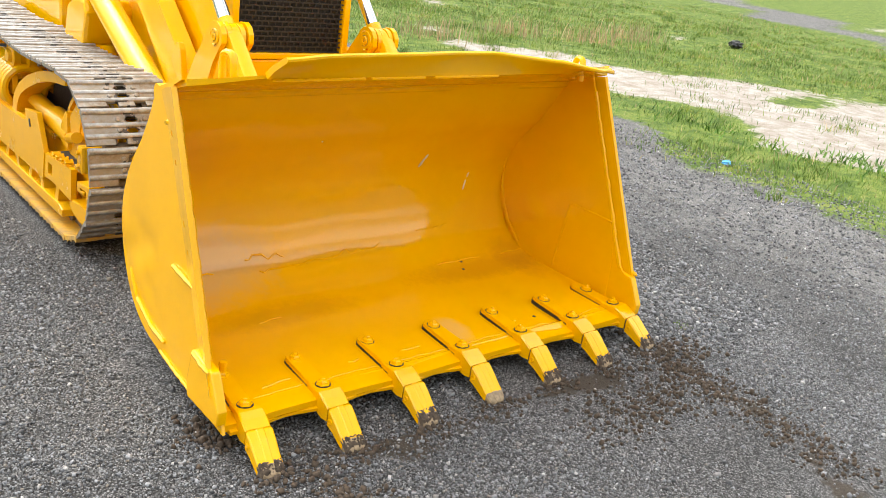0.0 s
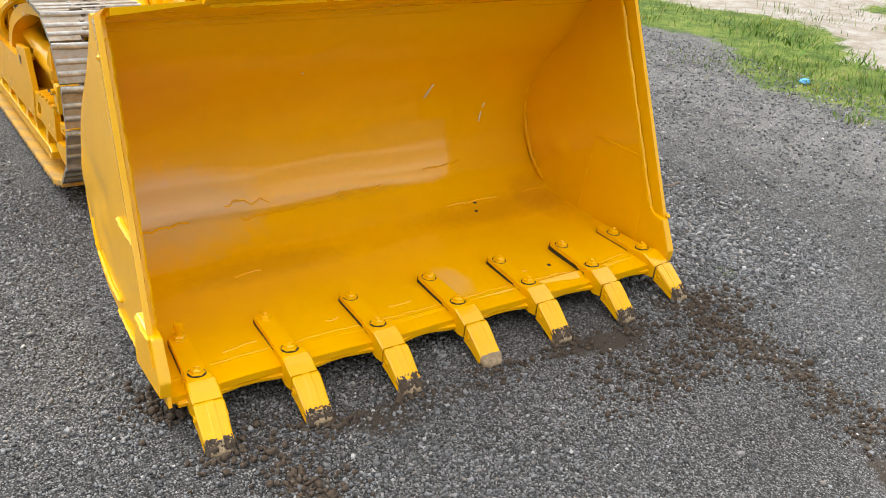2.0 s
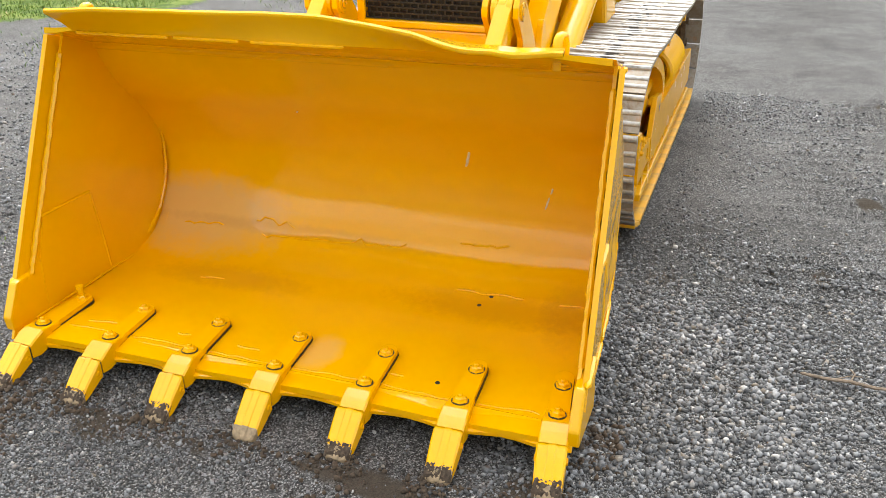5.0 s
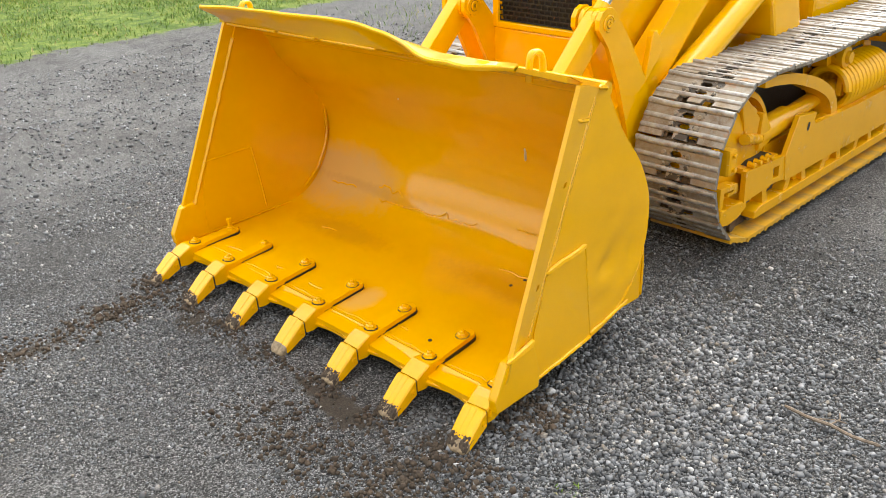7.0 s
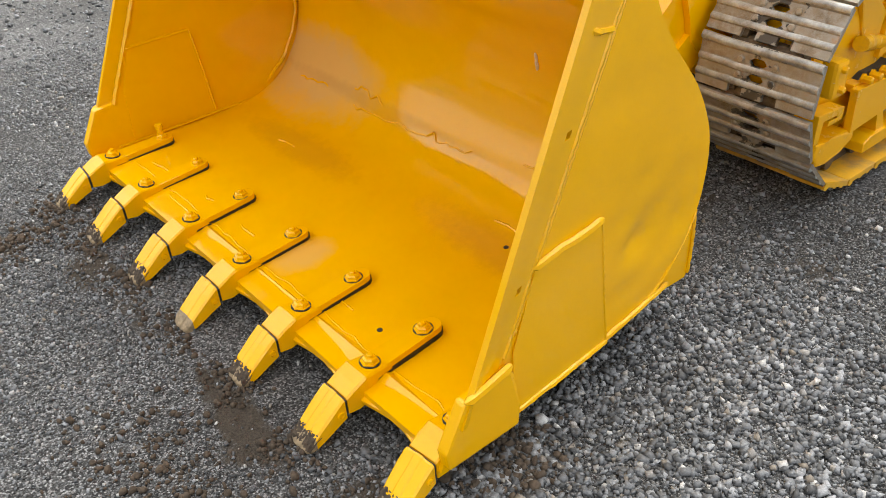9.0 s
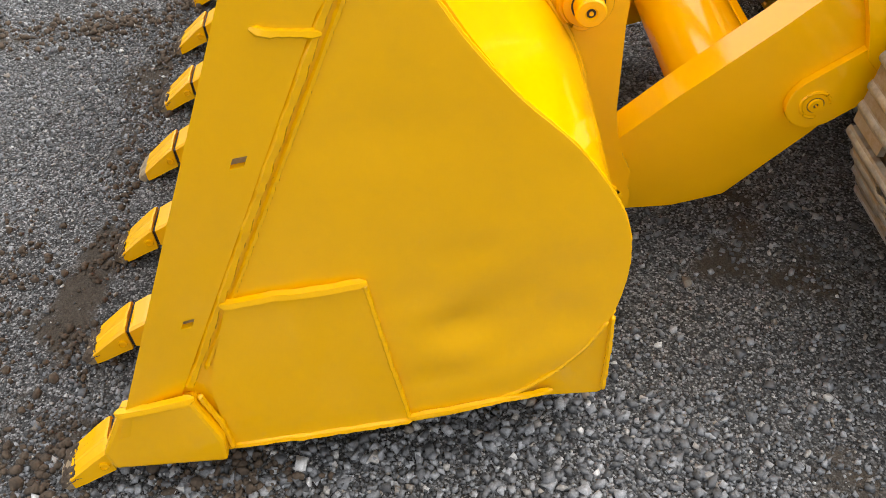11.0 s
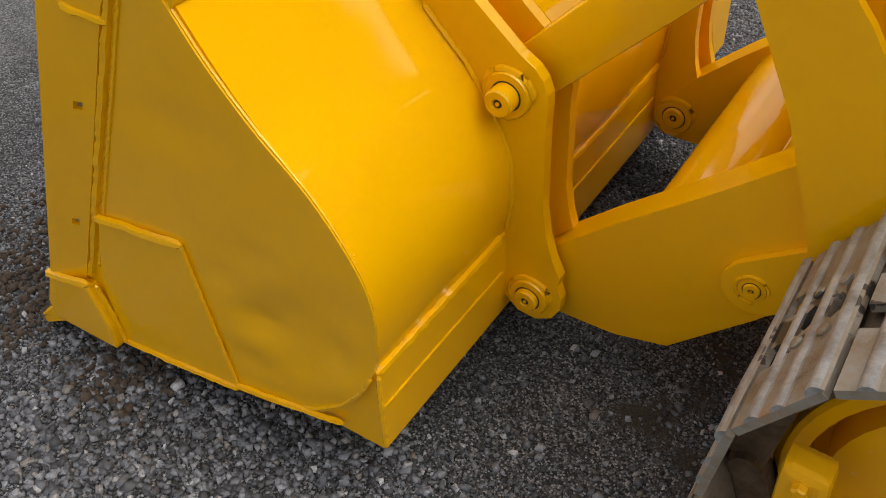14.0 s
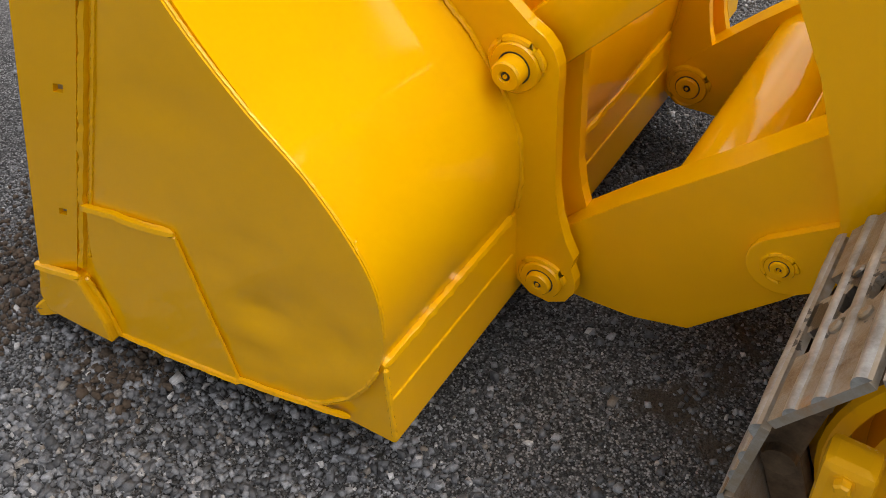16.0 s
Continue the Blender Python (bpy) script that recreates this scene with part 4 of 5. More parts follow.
def shoe_mesh():
    """One triple-grouser shoe: length along y, ground side up."""
    bm = bmesh.new()
    w, h = X_OUT - X_IN, PITCH
    xs = [-w / 2, -0.088, -0.036, -0.031, 0.031, 0.036, 0.088, w / 2]
    ys = [-0.084, -0.049, -0.021, 0.002, 0.028, 0.050, 0.0785]
    holes, notches = {(3, 1), (3, 3)}, {(1, 5), (5, 5)}
    top = [[bm.verts.new((x, y, 0.006)) for x in xs] for y in ys]
    bot = [[bm.verts.new((x, y, -0.008)) for x in xs] for y in ys]
    n1, n2 = len(xs) - 1, len(ys) - 1
    solid = {(i, j) for j in range(n2) for i in range(n1)} - holes - notches
    for (i, j) in solid:
        bm.faces.new((top[j][i], top[j][i + 1], top[j + 1][i + 1], top[j + 1][i]))
        bm.faces.new((bot[j][i], bot[j + 1][i], bot[j + 1][i + 1], bot[j][i + 1]))
        for di, dj, a, b in ((-1, 0, (j, i), (j + 1, i)), (1, 0, (j, i + 1), (j + 1, i + 1)), (0, -1, (j, i), (j, i + 1)), (0, 1, (j + 1, i), (j + 1, i + 1))):
            if (i + di, j + dj) not in solid and (i + di, j + dj) not in holes:
                bm.faces.new((top[a[0]][a[1]], top[b[0]][b[1]], bot[b[0]][b[1]], bot[a[0]][a[1]]))
    # mud-relief holes with round ends
    for (i, j) in holes:
        x0, x1, y0, y1 = xs[i], xs[i + 1], ys[j], ys[j + 1]
        c = 0.0122
        ring = [(x0 + c, y0), (x1 - c, y0), (x1, y0 + c), (x1, y1 - c), (x1 - c, y1), (x0 + c, y1), (x0, y1 - c), (x0, y0 + c)]
        R = []
        for lay, z in ((top, 0.006), (bot, -0.008)):
            q = [bm.verts.new((a + (0.0008 if a < 0 else -0.0008), b + (0.0008 if b < (y0 + y1) / 2 else -0.0008), z)) for a, b in ring]
            cs = [lay[j][i], lay[j][i + 1], lay[j + 1][i + 1], lay[j + 1][i]]
            for k in range(4):
                bm.faces.new((cs[k], q[2 * k], q[(2 * k - 1) % 8]))
                bm.faces.new((cs[k], cs[(k + 1) % 4], q[2 * k + 1], q[2 * k]))
            R.append(q)
        for k in range(8):
            bm.faces.new((R[0][k], R[0][(k + 1) % 8], R[1][(k + 1) % 8], R[1][k]))
    # grousers: low, worn, rounded ribs across the shoe
    for y0, y1, hh in ((-0.089, -0.058, 0.0125), (-0.0235, 0.0035, 0.0075), (0.0265, 0.0525, 0.0075)):
        NS = 14
        cuts = []
        for k in range(NS + 1):
            x = -w / 2 + w * k / NS
            g = hh * (1 + 0.22 * noise.noise((x * 14, y0 * 40, 1.0)))
            dy = 0.0026 * noise.noise((x * 11, y0 * 30, 5.0))
            cuts.append([bm.verts.new((x, y0 + (y1 - y0) * u + dy, 0.0055 + g * math.sin(math.pi * u) ** 0.7)) for u in (0, 0.09, 0.22, 0.38, 0.54, 0.70, 0.84, 0.94, 1.0)])
        for L, R in zip(cuts, cuts[1:]):
            for k in range(8):
                bm.faces.new((L[k], L[k + 1], R[k + 1], R[k])).material_index = 1 if 1 <= k <= 5 else 0
        bm.faces.new(cuts[0][::-1]).material_index = 1
        bm.faces.new(cuts[-1]).material_index = 1
    # four bolt heads
    for x in (-0.060, 0.060):
        for y in (-0.035, 0.015):
            lathe(bm, (x, y, 0.004), (0, 0, 1), [(0, 0.0125), (0.006, 0.0120), (0.009, 0.008)], 8)
    return bm


def link_mesh():
    """A pair of chain links under a shoe."""
    bm = bmesh.new()
    for x in (-0.09, 0.09):
        prism(bm, [(-0.095, -0.070), (0.085, -0.070), (0.095, -0.050), (0.07, -0.010), (-0.075, -0.010), (-0.10, -0.045)], "x", x - 0.018, x + 0.018, 0.005)
    tube(bm, (-0.125, 0.08, -0.045), (0.125, 0.08, -0.045), 0.026, seg=14)
    return bm


def track_places():
    (ya, za), (yb, zb) = IDLER, SPROCKET
    r = RAD
    bottom = yb - ya
    arc = math.pi * r
    total = 2 * bottom + 2 * arc
    n = round(total / PITCH)
    out = []
    for i in range(n):
        d = (i + 0.285) * total / n
        if d < bottom:                       # ground run, front to back
            y, z, a = ya + d, za - r, math.pi
            z = 0.046
        elif d < bottom + arc:               # round the sprocket
            q = (d - bottom) / r
            y, z, a = yb + r * math.sin(q), zb - r * math.cos(q), math.pi + q
        elif d < 2 * bottom + arc:           # top run, back to front
            u = d - bottom - arc
            y = yb - u
            w = math.pi * max(0, min(1, (y - ya) / bottom)) * 2
            z = za + r - 0.018 * math.sin(w) ** 2 + 0.01 * u / bottom
            a = -math.atan(0.018 * math.sin(2 * w) * 2 * math.pi / bottom)
        else:                                # round the idler, down the front
            q = (d - 2 * bottom - arc) / r
            y, z, a = ya - r * math.sin(q), za + r * math.cos(q), q
        out.append((y, z, a))
    return out


shoe_src, link_src, shoe_low = None, None, None
for s in (1, -1):
    rail = new("track")
    rail.parent = loader
    tagged(rail, "rusty crawler track with polished triple-grouser shoes")
    xc = s * (X_IN + X_OUT) / 2
    for y, z, a in track_places():
        m = Matrix.Translation((xc, y, z)) @ Matrix.Rotation(a, 4, "X") @ pose(0, 0, 0, 0, 0, 180)
        if shoe_src is None:
            shoe_src = part("shoe", shoe_mesh(), worn, rail, smooth=True, mats=(grouser_steel,))
            shoe_src.matrix_local = m
            shoe_data = shoe_src.data
            link_src = part("chain_link", link_mesh(), link_steel, rail)
            link_src.matrix_local = m
            bm = shoe_mesh()
            box(bm, (-(X_OUT - X_IN) / 2, -0.094, -0.013), ((X_OUT - X_IN) / 2 - 0.001, 0.084, -0.0085), 0.002)
            low = bpy.data.meshes.new("ground_shoe")
            bm.to_mesh(low)
            bm.free()
            for mm in (yellow_dusty, yellow_dusty):
                low.materials.append(mm)
            if z < 0.075:
                shoe_src.data = low
        else:
            o = twin(shoe_src, "shoe", m, rail)
            o.data = low if z < 0.075 else shoe_data
            twin(link_src, "chain_link", m, rail)


def track_frame(s):
    """Side frame with idler, guards, recoil rod and spring, rollers and bolts."""
    def X(v):
        return s * (v + 0.030)

    def slab(name, pts, x0, x1, bev=0.004, mat=None, label=""):
        bm = bmesh.new()
        prism(bm, pts, "x", X(x0), X(x1), bev)
        return part(name, bm, mat or yellow_rough, ob, label)

    def stud(y, z, x, r=0.014, h=0.014):
        bm = bmesh.new()
        lathe(bm, (X(x), y, z), (s, 0, 0), [(-0.004, r * 1.35), (0.003, r * 1.35), (0.003, r), (h, r), (h + 0.003, r * 0.7)], 6)
        part("bolt", bm, yellow_rough, ob)

    bm = bmesh.new()
    prism(bm, [(2.05, 0.10), (4.2, 0.10), (4.2, 0.40), (2.05, 0.40)], "x", X(0.60), X(0.77), 0.006)
    ob = part("track_frame", bm, yellow_rough, loader, "yellow side frame with rollers, spring and guards")
    ob.matrix_local = pose(0, -0.065, 0)
    # long outer plate with its upright tab
    slab("side_guard", [(2.25, 0.225), (2.225, 0.36), (2.33, 0.535), (2.525, 0.510), (2.495, 0.470), (2.525, 0.447), (3.08, 0.432), (4.06, 0.43), (4.06, 0.215), (3.16, 0.218)], 0.845, 0.872)
    slab("tab_hole", capsule((2.435, 0.447), (2.442, 0.467), 0.012, 6), 0.8735, 0.8738, 0.0, grease_and_shade)
    slab("ledge", [(2.53, 0.425), (4.06, 0.410), (4.06, 0.425), (2.53, 0.441)], 0.79, 0.845)
    # guide plate with a square window
    for q in ([(1.86, 0.230), (1.85, 0.385), (2.125, 0.368), (2.125, 0.245)], [(2.185, 0.242), (2.185, 0.364), (2.24, 0.360), (2.255, 0.232)], [(2.125, 0.245), (2.125, 0.272), (2.185, 0.269), (2.185, 0.242)], [(2.125, 0.327), (2.125, 0.368), (2.185, 0.364), (2.185, 0.325)]):
        slab("guide_plate", q, 0.840, 0.866, 0.0015)
    slab("shelf", [(1.87, 0.362), (1.87, 0.388), (2.22, 0.368), (2.22, 0.343)], 0.70, 0.839)
    slab("grease_cake", [(1.92, 0.386), (1.96, 0.400), (2.06, 0.394), (2.16, 0.384), (2.18, 0.368)], 0.73, 0.825, 0.003, grease_and_shade, "black grease caked on the shelf")
    for y in (1.92, 1.98, 2.045, 2.095):
        stud(y, 0.398 - 0.06 * (y - 1.92), 0.840, 0.013, 0.030)
    # bearing block, housing and clamp
    slab("lower_block", [(1.632, 0.425), (1.630, 0.550), (1.700, 0.545), (1.705, 0.425)], 0.835, 0.892, 0.014)
    stud(1.664, 0.520, 0.890, 0.012)
    stud(1.668, 0.455, 0.890, 0.012)
    slab("clamp", [(1.645, 0.255), (1.645, 0.360), (1.80, 0.345), (1.80, 0.300), (1.715, 0.300), (1.715, 0.318), (1.765, 0.315), (1.765, 0.330), (1.675, 0.335), (1.675, 0.255)], 0.80, 0.858, 0.004)
    bm = bmesh.new()
    tube(bm, (X(0.835), 1.86, 0.530), (X(0.80), 2.06, 0.475), 0.026, seg=14)
    part("guide_bar", bm, yellow_rough, ob, smooth=True)
    # idler wheel: broad rim, recessed web and stiffening lugs
    iy, iz = IDLER[0] + 0.065, IDLER[1]
    bm = bmesh.new()
    lathe(bm, (X(0.555), iy, iz), (s, 0, 0), [(0, 0.285), (0.01, 0.30), (0.065, 0.30), (0.075, 0.325), (0.155, 0.325), (0.165, 0.30), (0.215, 0.30), (0.222, 0.292), (0.222, 0.270), (0.140, 0.266), (0.140, 0.244), (0.222, 0.236), (0.240, 0.16), (0.245, 0.09)], 48)
    part("idler", bm, yellow_rough, ob, "yellow steel front idler wheel", smooth=True)
    slab("idler_lug", [(1.93, 0.500), (1.862, 0.700), (1.875, 0.725), (1.90, 0.715), (2.057, 0.578), (2.042, 0.500)], 0.780, 0.805, 0.008)
    # arched guard over the recoil rod
    outer = smooth_line([(1.97, 0.785, 0), (2.12, 0.775, 0), (2.32, 0.740, 0), (2.56, 0.665, 0), (2.73, 0.575, 0), (2.81, 0.48, 0), (2.82, 0.40, 0)], 5)
    inner = smooth_line([(2.75, 0.40, 0), (2.735, 0.475, 0), (2.665, 0.550, 0), (2.51, 0.622, 0), (2.30, 0.692, 0), (2.11, 0.728, 0), (1.975, 0.742, 0)], 5)
    bm = bmesh.new()
    prism(bm, [(p.x, p.y) for p in outer + inner], "x", X(0.755), X(0.850), 0.004)
    part("arch_guard", bm, yellow_rough, ob)
    # inner plate coloured black: the shade behind the arch is in its colour
    slab("inner_plate", [(1.98, 0.38), (1.98, 0.74), (2.4, 0.72), (2.9, 0.62), (4.1, 0.60), (4.1, 0.38)], 0.610, 0.622, 0.0, grease_and_shade, "inner plate coloured black to stand for its shade")
    slab("post", [(2.88, 0.50), (2.885, 0.60), (2.90, 0.615), (2.93, 0.56), (3.0, 0.50)], 0.80, 0.83)
    bm = bmesh.new()
    tube(bm, (X(0.76), 2.08, 0.475), (X(0.76), 2.40, 0.490), 0.060)
    tube(bm, (X(0.76), 2.38, 0.488), (X(0.76), 2.95, 0.53), 0.042)
    prism(bm, [(2.05, 0.42), (2.06, 0.60), (2.085, 0.60), (2.15, 0.52), (2.16, 0.44)], "x", X(0.77), X(0.815), 0.006)
    part("recoil_rod", bm, yellow_rough, ob, smooth=True)
    bm = bmesh.new()
    R, r, turns = 0.108, 0.0215, 12
    pts = [Vector((X(0.76) + R * math.cos(q), 2.87 + 0.047 * q / (2 * math.pi), 0.535 + R * math.sin(q))) for q in [2 * math.pi * i / 20 for i in range(turns * 20 + 1)]]
    rings = []
    for i, p in enumerate(pts):
        t = (pts[min(i + 1, len(pts) - 1)] - pts[max(i - 1, 0)]).normalized()
        u = Vector((0, 1, 0))
        v = t.cross(u).normalized()
        rings.append([bm.verts.new(p + u * r * math.cos(a) + v * r * math.sin(a)) for a in [2 * math.pi * j / 8 for j in range(8)]])
    for a, b in zip(rings, rings[1:]):
        for j in range(8):
            bm.faces.new((a[j], a[(j + 1) % 8], b[(j + 1) % 8], b[j]))
    part("recoil_spring", bm, yellow, ob, smooth=True)
    # bottom rollers, their ribs and outer rail
    for i in range(6):
        y = 2.10 + 0.36 * i
        bm = bmesh.new()
        lathe(bm, (X(0.60), y, 0.205), (s, 0, 0), [(0, 0.10), (0.05, 0.10), (0.055, 0.085), (0.15, 0.085), (0.155, 0.10), (0.20, 0.10), (0.205, 0.05), (0.235, 0.045)], 24)
        part("roller", bm, yellow_rough, ob, smooth=True)
    for i in range(9):
        y = 2.06 + 0.205 * i
        k = 0.05 if i % 2 else -0.03
        slab("guard_rib", [(y, 0.160), (y + k, 0.268), (y + k + 0.035, 0.268), (y + 0.050, 0.160)], 0.80, 0.862, 0.002)
        stud(y + 0.11, 0.215, 0.812, 0.016, 0.018)
    slab("rail_web", [(1.98, 0.155), (1.99, 0.262), (4.1, 0.262), (4.1, 0.155)], 0.792, 0.803, 0.0, link_steel, "dark brown web behind the ribs")
    slab("roller_rail", [(1.97, 0.115), (4.1, 0.115), (4.1, 0.160), (2.02, 0.168), (1.97, 0.150)], 0.80, 0.872, 0.005)
    slab("front_scoop", [(1.655, 0.205), (1.665, 0.250), (1.74, 0.238), (1.86, 0.240), (1.90, 0.222), (1.90, 0.195), (1.83, 0.165), (1.74, 0.155), (1.685, 0.165)], 0.775, 0.862, 0.012)
    stud(1.905, 0.255, 0.83, 0.024, 0.02)
    for y in (2.92, 3.7):
        bm = bmesh.new()
        lathe(bm, (X(0.62), y, 0.700), (s, 0, 0), [(0, 0.075), (0.13, 0.075), (0.14, 0.05), (0.16, 0.05), (0.165, 0.058), (0.20, 0.058), (0.205, 0.035), (0.225, 0.03)], 24)
        part("carrier_roller", bm, yellow_rough, ob, smooth=True)
        slab("carrier_bracket", [(y - 0.04, 0.50), (y - 0.07, 0.74), (y - 0.03, 0.76), (y + 0.03, 0.76), (y + 0.07, 0.50)], 0.60, 0.625)


track_frame(1)
track_frame(-1)

# machine body behind the engine
bm = bmesh.new()
box(bm, (-0.45, 3.3, 0.42), (0.45, 4.3, 1.25), 0.03)
part("hull", bm, yellow, loader)
for s in (1, -1):
    bm = bmesh.new()
    prism(bm, [(2.62, 0.80), (2.56, 0.98), (2.60, 1.04), (2.72, 1.05), (2.86, 0.98), (2.92, 0.80)], "x", s * 0.30, s * 0.56, 0.02)
    part("cylinder_bracket", bm, yellow, loader)
# unseen block under the body, added to keep light off the ground
bm = bmesh.new()
prism(bm, [(1.52, 0.62), (1.62, 0.34), (1.85, 0.27), (4.2, 0.27), (4.2, 0.45), (1.85, 0.62)], "x", -0.44, 0.44, 0.01)
part("belly_shade_block", bm, yellow_rough, loader)


# ---- bucket welds, patches and scars ----
def cheek_pt(s, y, z, out=0.0):
    x = (xr if s > 0 else xl)(y)
    return (x + s * out, y, lean(x, z))


def weld(path, r, seed, rough=0.4, name="weld"):
    bm = bmesh.new()
    bead(bm, path, r, 6, rough, seed)
    return part(name, bm, yellow, bucket, smooth=True)


def patch_plate(s, pts, side):
    """A thin repair plate on a cheek."""
    bm = bmesh.new()
    lo = [bm.verts.new(cheek_pt(s, y, z, 0.0005 if side > 0 else -0.0112)) for y, z in pts]
    hi = [bm.verts.new(cheek_pt(s, y, z, 0.0055 if side > 0 else -0.014)) for y, z in pts]
    bm.faces.new(lo)
    bm.faces.new(hi)
    for i in range(len(pts)):
        j = (i + 1) % len(pts)
        bm.faces.new((lo[i], lo[j], hi[j], hi[i]))
    return part("repair_patch", bm, yellow, bucket)


OUTER_PATCH = [(0.165, 0.300), (0.235, 0.500), (0.458, 0.515), (0.505, 0.132), (0.165, 0.110)]
patch_plate(1, OUTER_PATCH, 1)
weld([cheek_pt(1, 0.225, 0.502, 0.006), cheek_pt(1, 0.35, 0.511, 0.007), cheek_pt(1, 0.465, 0.518, 0.006)], 0.0105, 2, 0.25)
weld([cheek_pt(1, 0.460, 0.513, 0.004), cheek_pt(1, 0.485, 0.30, 0.004), cheek_pt(1, 0.507, 0.135, 0.004)], 0.005, 3, 0.6)
weld([cheek_pt(1, 0.155, 0.110, 0.004), cheek_pt(1, 0.34, 0.120, 0.006), cheek_pt(1, 0.51, 0.131, 0.006)], 0.0085, 4)
weld([cheek_pt(1, 0.50, 0.140, 0.004), cheek_pt(1, 0.60, 0.150, 0.005), cheek_pt(1, 0.70, 0.163, 0.004), cheek_pt(1, 0.78, 0.165, -0.004)], 0.0075, 5, 0.6)
weld([cheek_pt(1, y, z, 0.0) for y, z in ((0.655, 0.150), (0.72, 0.180), (0.79, 0.232), (0.84, 0.295), (0.87, 0.350))], 0.005, 6, 0.6)
weld([cheek_pt(1, -0.004, 0.272, 0.024), cheek_pt(1, 0.06, 0.281, 0.027), cheek_pt(1, 0.14, 0.293, 0.024)], 0.011, 7, 0.35)
weld([cheek_pt(1, 0.143, 0.285, 0.012), cheek_pt(1, 0.163, 0.20, 0.010), cheek_pt(1, 0.170, 0.108, 0.008)], 0.006, 8, 0.5)
# the groove of welds behind the wear strip
weld([cheek_pt(1, -0.014 + 0.475 * z, z, 0.002) for z in (0.30, 0.45, 0.6, 0.75, 0.9, 1.05)], 0.0095, 9, 0.9)
weld([cheek_pt(1, 0.006 + 0.475 * z, z, 0.0) for z in (0.34, 0.45, 0.6, 0.75, 0.9, 1.03)], 0.005, 10, 0.8)
weld([cheek_pt(1, 0.370, 0.995, 0.019), cheek_pt(1, 0.395, 0.985, 0.016), cheek_pt(1, 0.425, 0.978, 0.011), cheek_pt(1, 0.455, 0.972, 0.008)], 0.0085, 11, 0.9)
weld([cheek_pt(1, 0.500, 1.070, 0.012), cheek_pt(1, 0.535, 1.066, 0.010), cheek_pt(1, 0.560, 1.052, 0.006)], 0.009, 12, 0.8)
# cheek edge to skin
weld([cheek_pt(1, y, z, -0.006) for y, z in SKIN[24:50:2]], 0.0035, 13, 0.6)
weld([cheek_pt(-1, y, z, -0.006) for y, z in SKIN[24:50:2]], 0.0035, 14, 0.6)
# other cheek, outside
weld([cheek_pt(-1, 0.372, 0.500, 0.006), cheek_pt(-1, 0.275, 0.497, 0.008), cheek_pt(-1, 0.180, 0.492, 0.006)], 0.0105, 15, 0.2)
weld([cheek_pt(-1, 0.78, 0.33, 0.002), cheek_pt(-1, 0.70, 0.235, 0.004), cheek_pt(-1, 0.55, 0.185, 0.005), cheek_pt(-1, 0.43, 0.178, 0.004)], 0.010, 16, 0.5)
weld([cheek_pt(-1, 0.47, 0.130, 0.004), cheek_pt(-1, 0.3, 0.118, 0.005), cheek_pt(-1, 0.12, 0.110, 0.004)], 0.0085, 17)
weld([cheek_pt(-1, 0.005, 0.280, 0.024), cheek_pt(-1, 0.06, 0.283, 0.027), cheek_pt(-1, 0.135, 0.292, 0.024)], 0.0095, 18, 0.5)
weld([cheek_pt(-1, 0.425, 0.98, 0.007), cheek_pt(-1, 0.47, 0.965, 0.004)], 0.0095, 19, 0.7)
# inside repair plates on both cheeks
for s, k in ((1, 30), (-1, 40)):
    patch_plate(s, [(0.168, 0.482), (0.405, 0.490), (0.452, 0.155), (0.115, 0.130), (0.12, 0.33)], -1)
    weld([cheek_pt(s, 0.160, 0.482, -0.014), cheek_pt(s, 0.25, 0.487, -0.014), cheek_pt(s, 0.41, 0.492, -0.014)], 0.0058, k, 0.5)
    weld([cheek_pt(s, 0.41, 0.490, -0.014), cheek_pt(s, 0.435, 0.32, -0.014), cheek_pt(s, 0.455, 0.150, -0.013)], 0.0055, k + 1, 0.6)
    weld([cheek_pt(s, front_y(z) + 0.052, z, -0.006) for z in (0.28, 0.45, 0.65, 0.85, 1.04)], 0.0100, k + 2, 0.8)
    weld([cheek_pt(s, y - 0.03, z, -0.016) for y, z in ((0.88, 0.64), (0.893, 0.55), (0.890, 0.46), (0.865, 0.38), (0.81, 0.28), (0.72, 0.20))], 0.0075, k + 3, 0.65)
    weld([cheek_pt(s, 0.05 + 0.11 * i, 0.117 + 0.0052 * i, -0.014) for i in range(6)], 0.0055, k + 4, 0.6)
weld([(0.952, 0.878, 0.362), (0.5, 0.878, 0.360)], 0.010, 50, 0.9)
weld([(-0.34, 0.878, 0.357), (0.34, 0.878, 0.360)], 0.010, 51, 0.6)
weld([(0.948, 0.8795, 0.262), (0.5, 0.8795, 0.260)], 0.0035, 52, 0.8)
weld([(-0.34, 0.8795, 0.258), (0.34, 0.8795, 0.260)], 0.0035, 53, 0.8)
weld([(0.949, 0.880, 0.355), (0.953, 0.880, 0.25), (0.951, 0.878, 0.145)], 0.006, 54, 0.7)


# welds along the hinge plates' feet
for s in (1, -1):
    for x in (0.487, 0.349):
        weld([(s * x, y + 0.003, z) for y, z in ((0.700, 0.846), (0.790, 0.750), (0.856, 0.645), (0.890, 0.550), (0.892, 0.450), (0.880, 0.375))], 0.0055, 80 + int(100 * x) + s, 0.7)


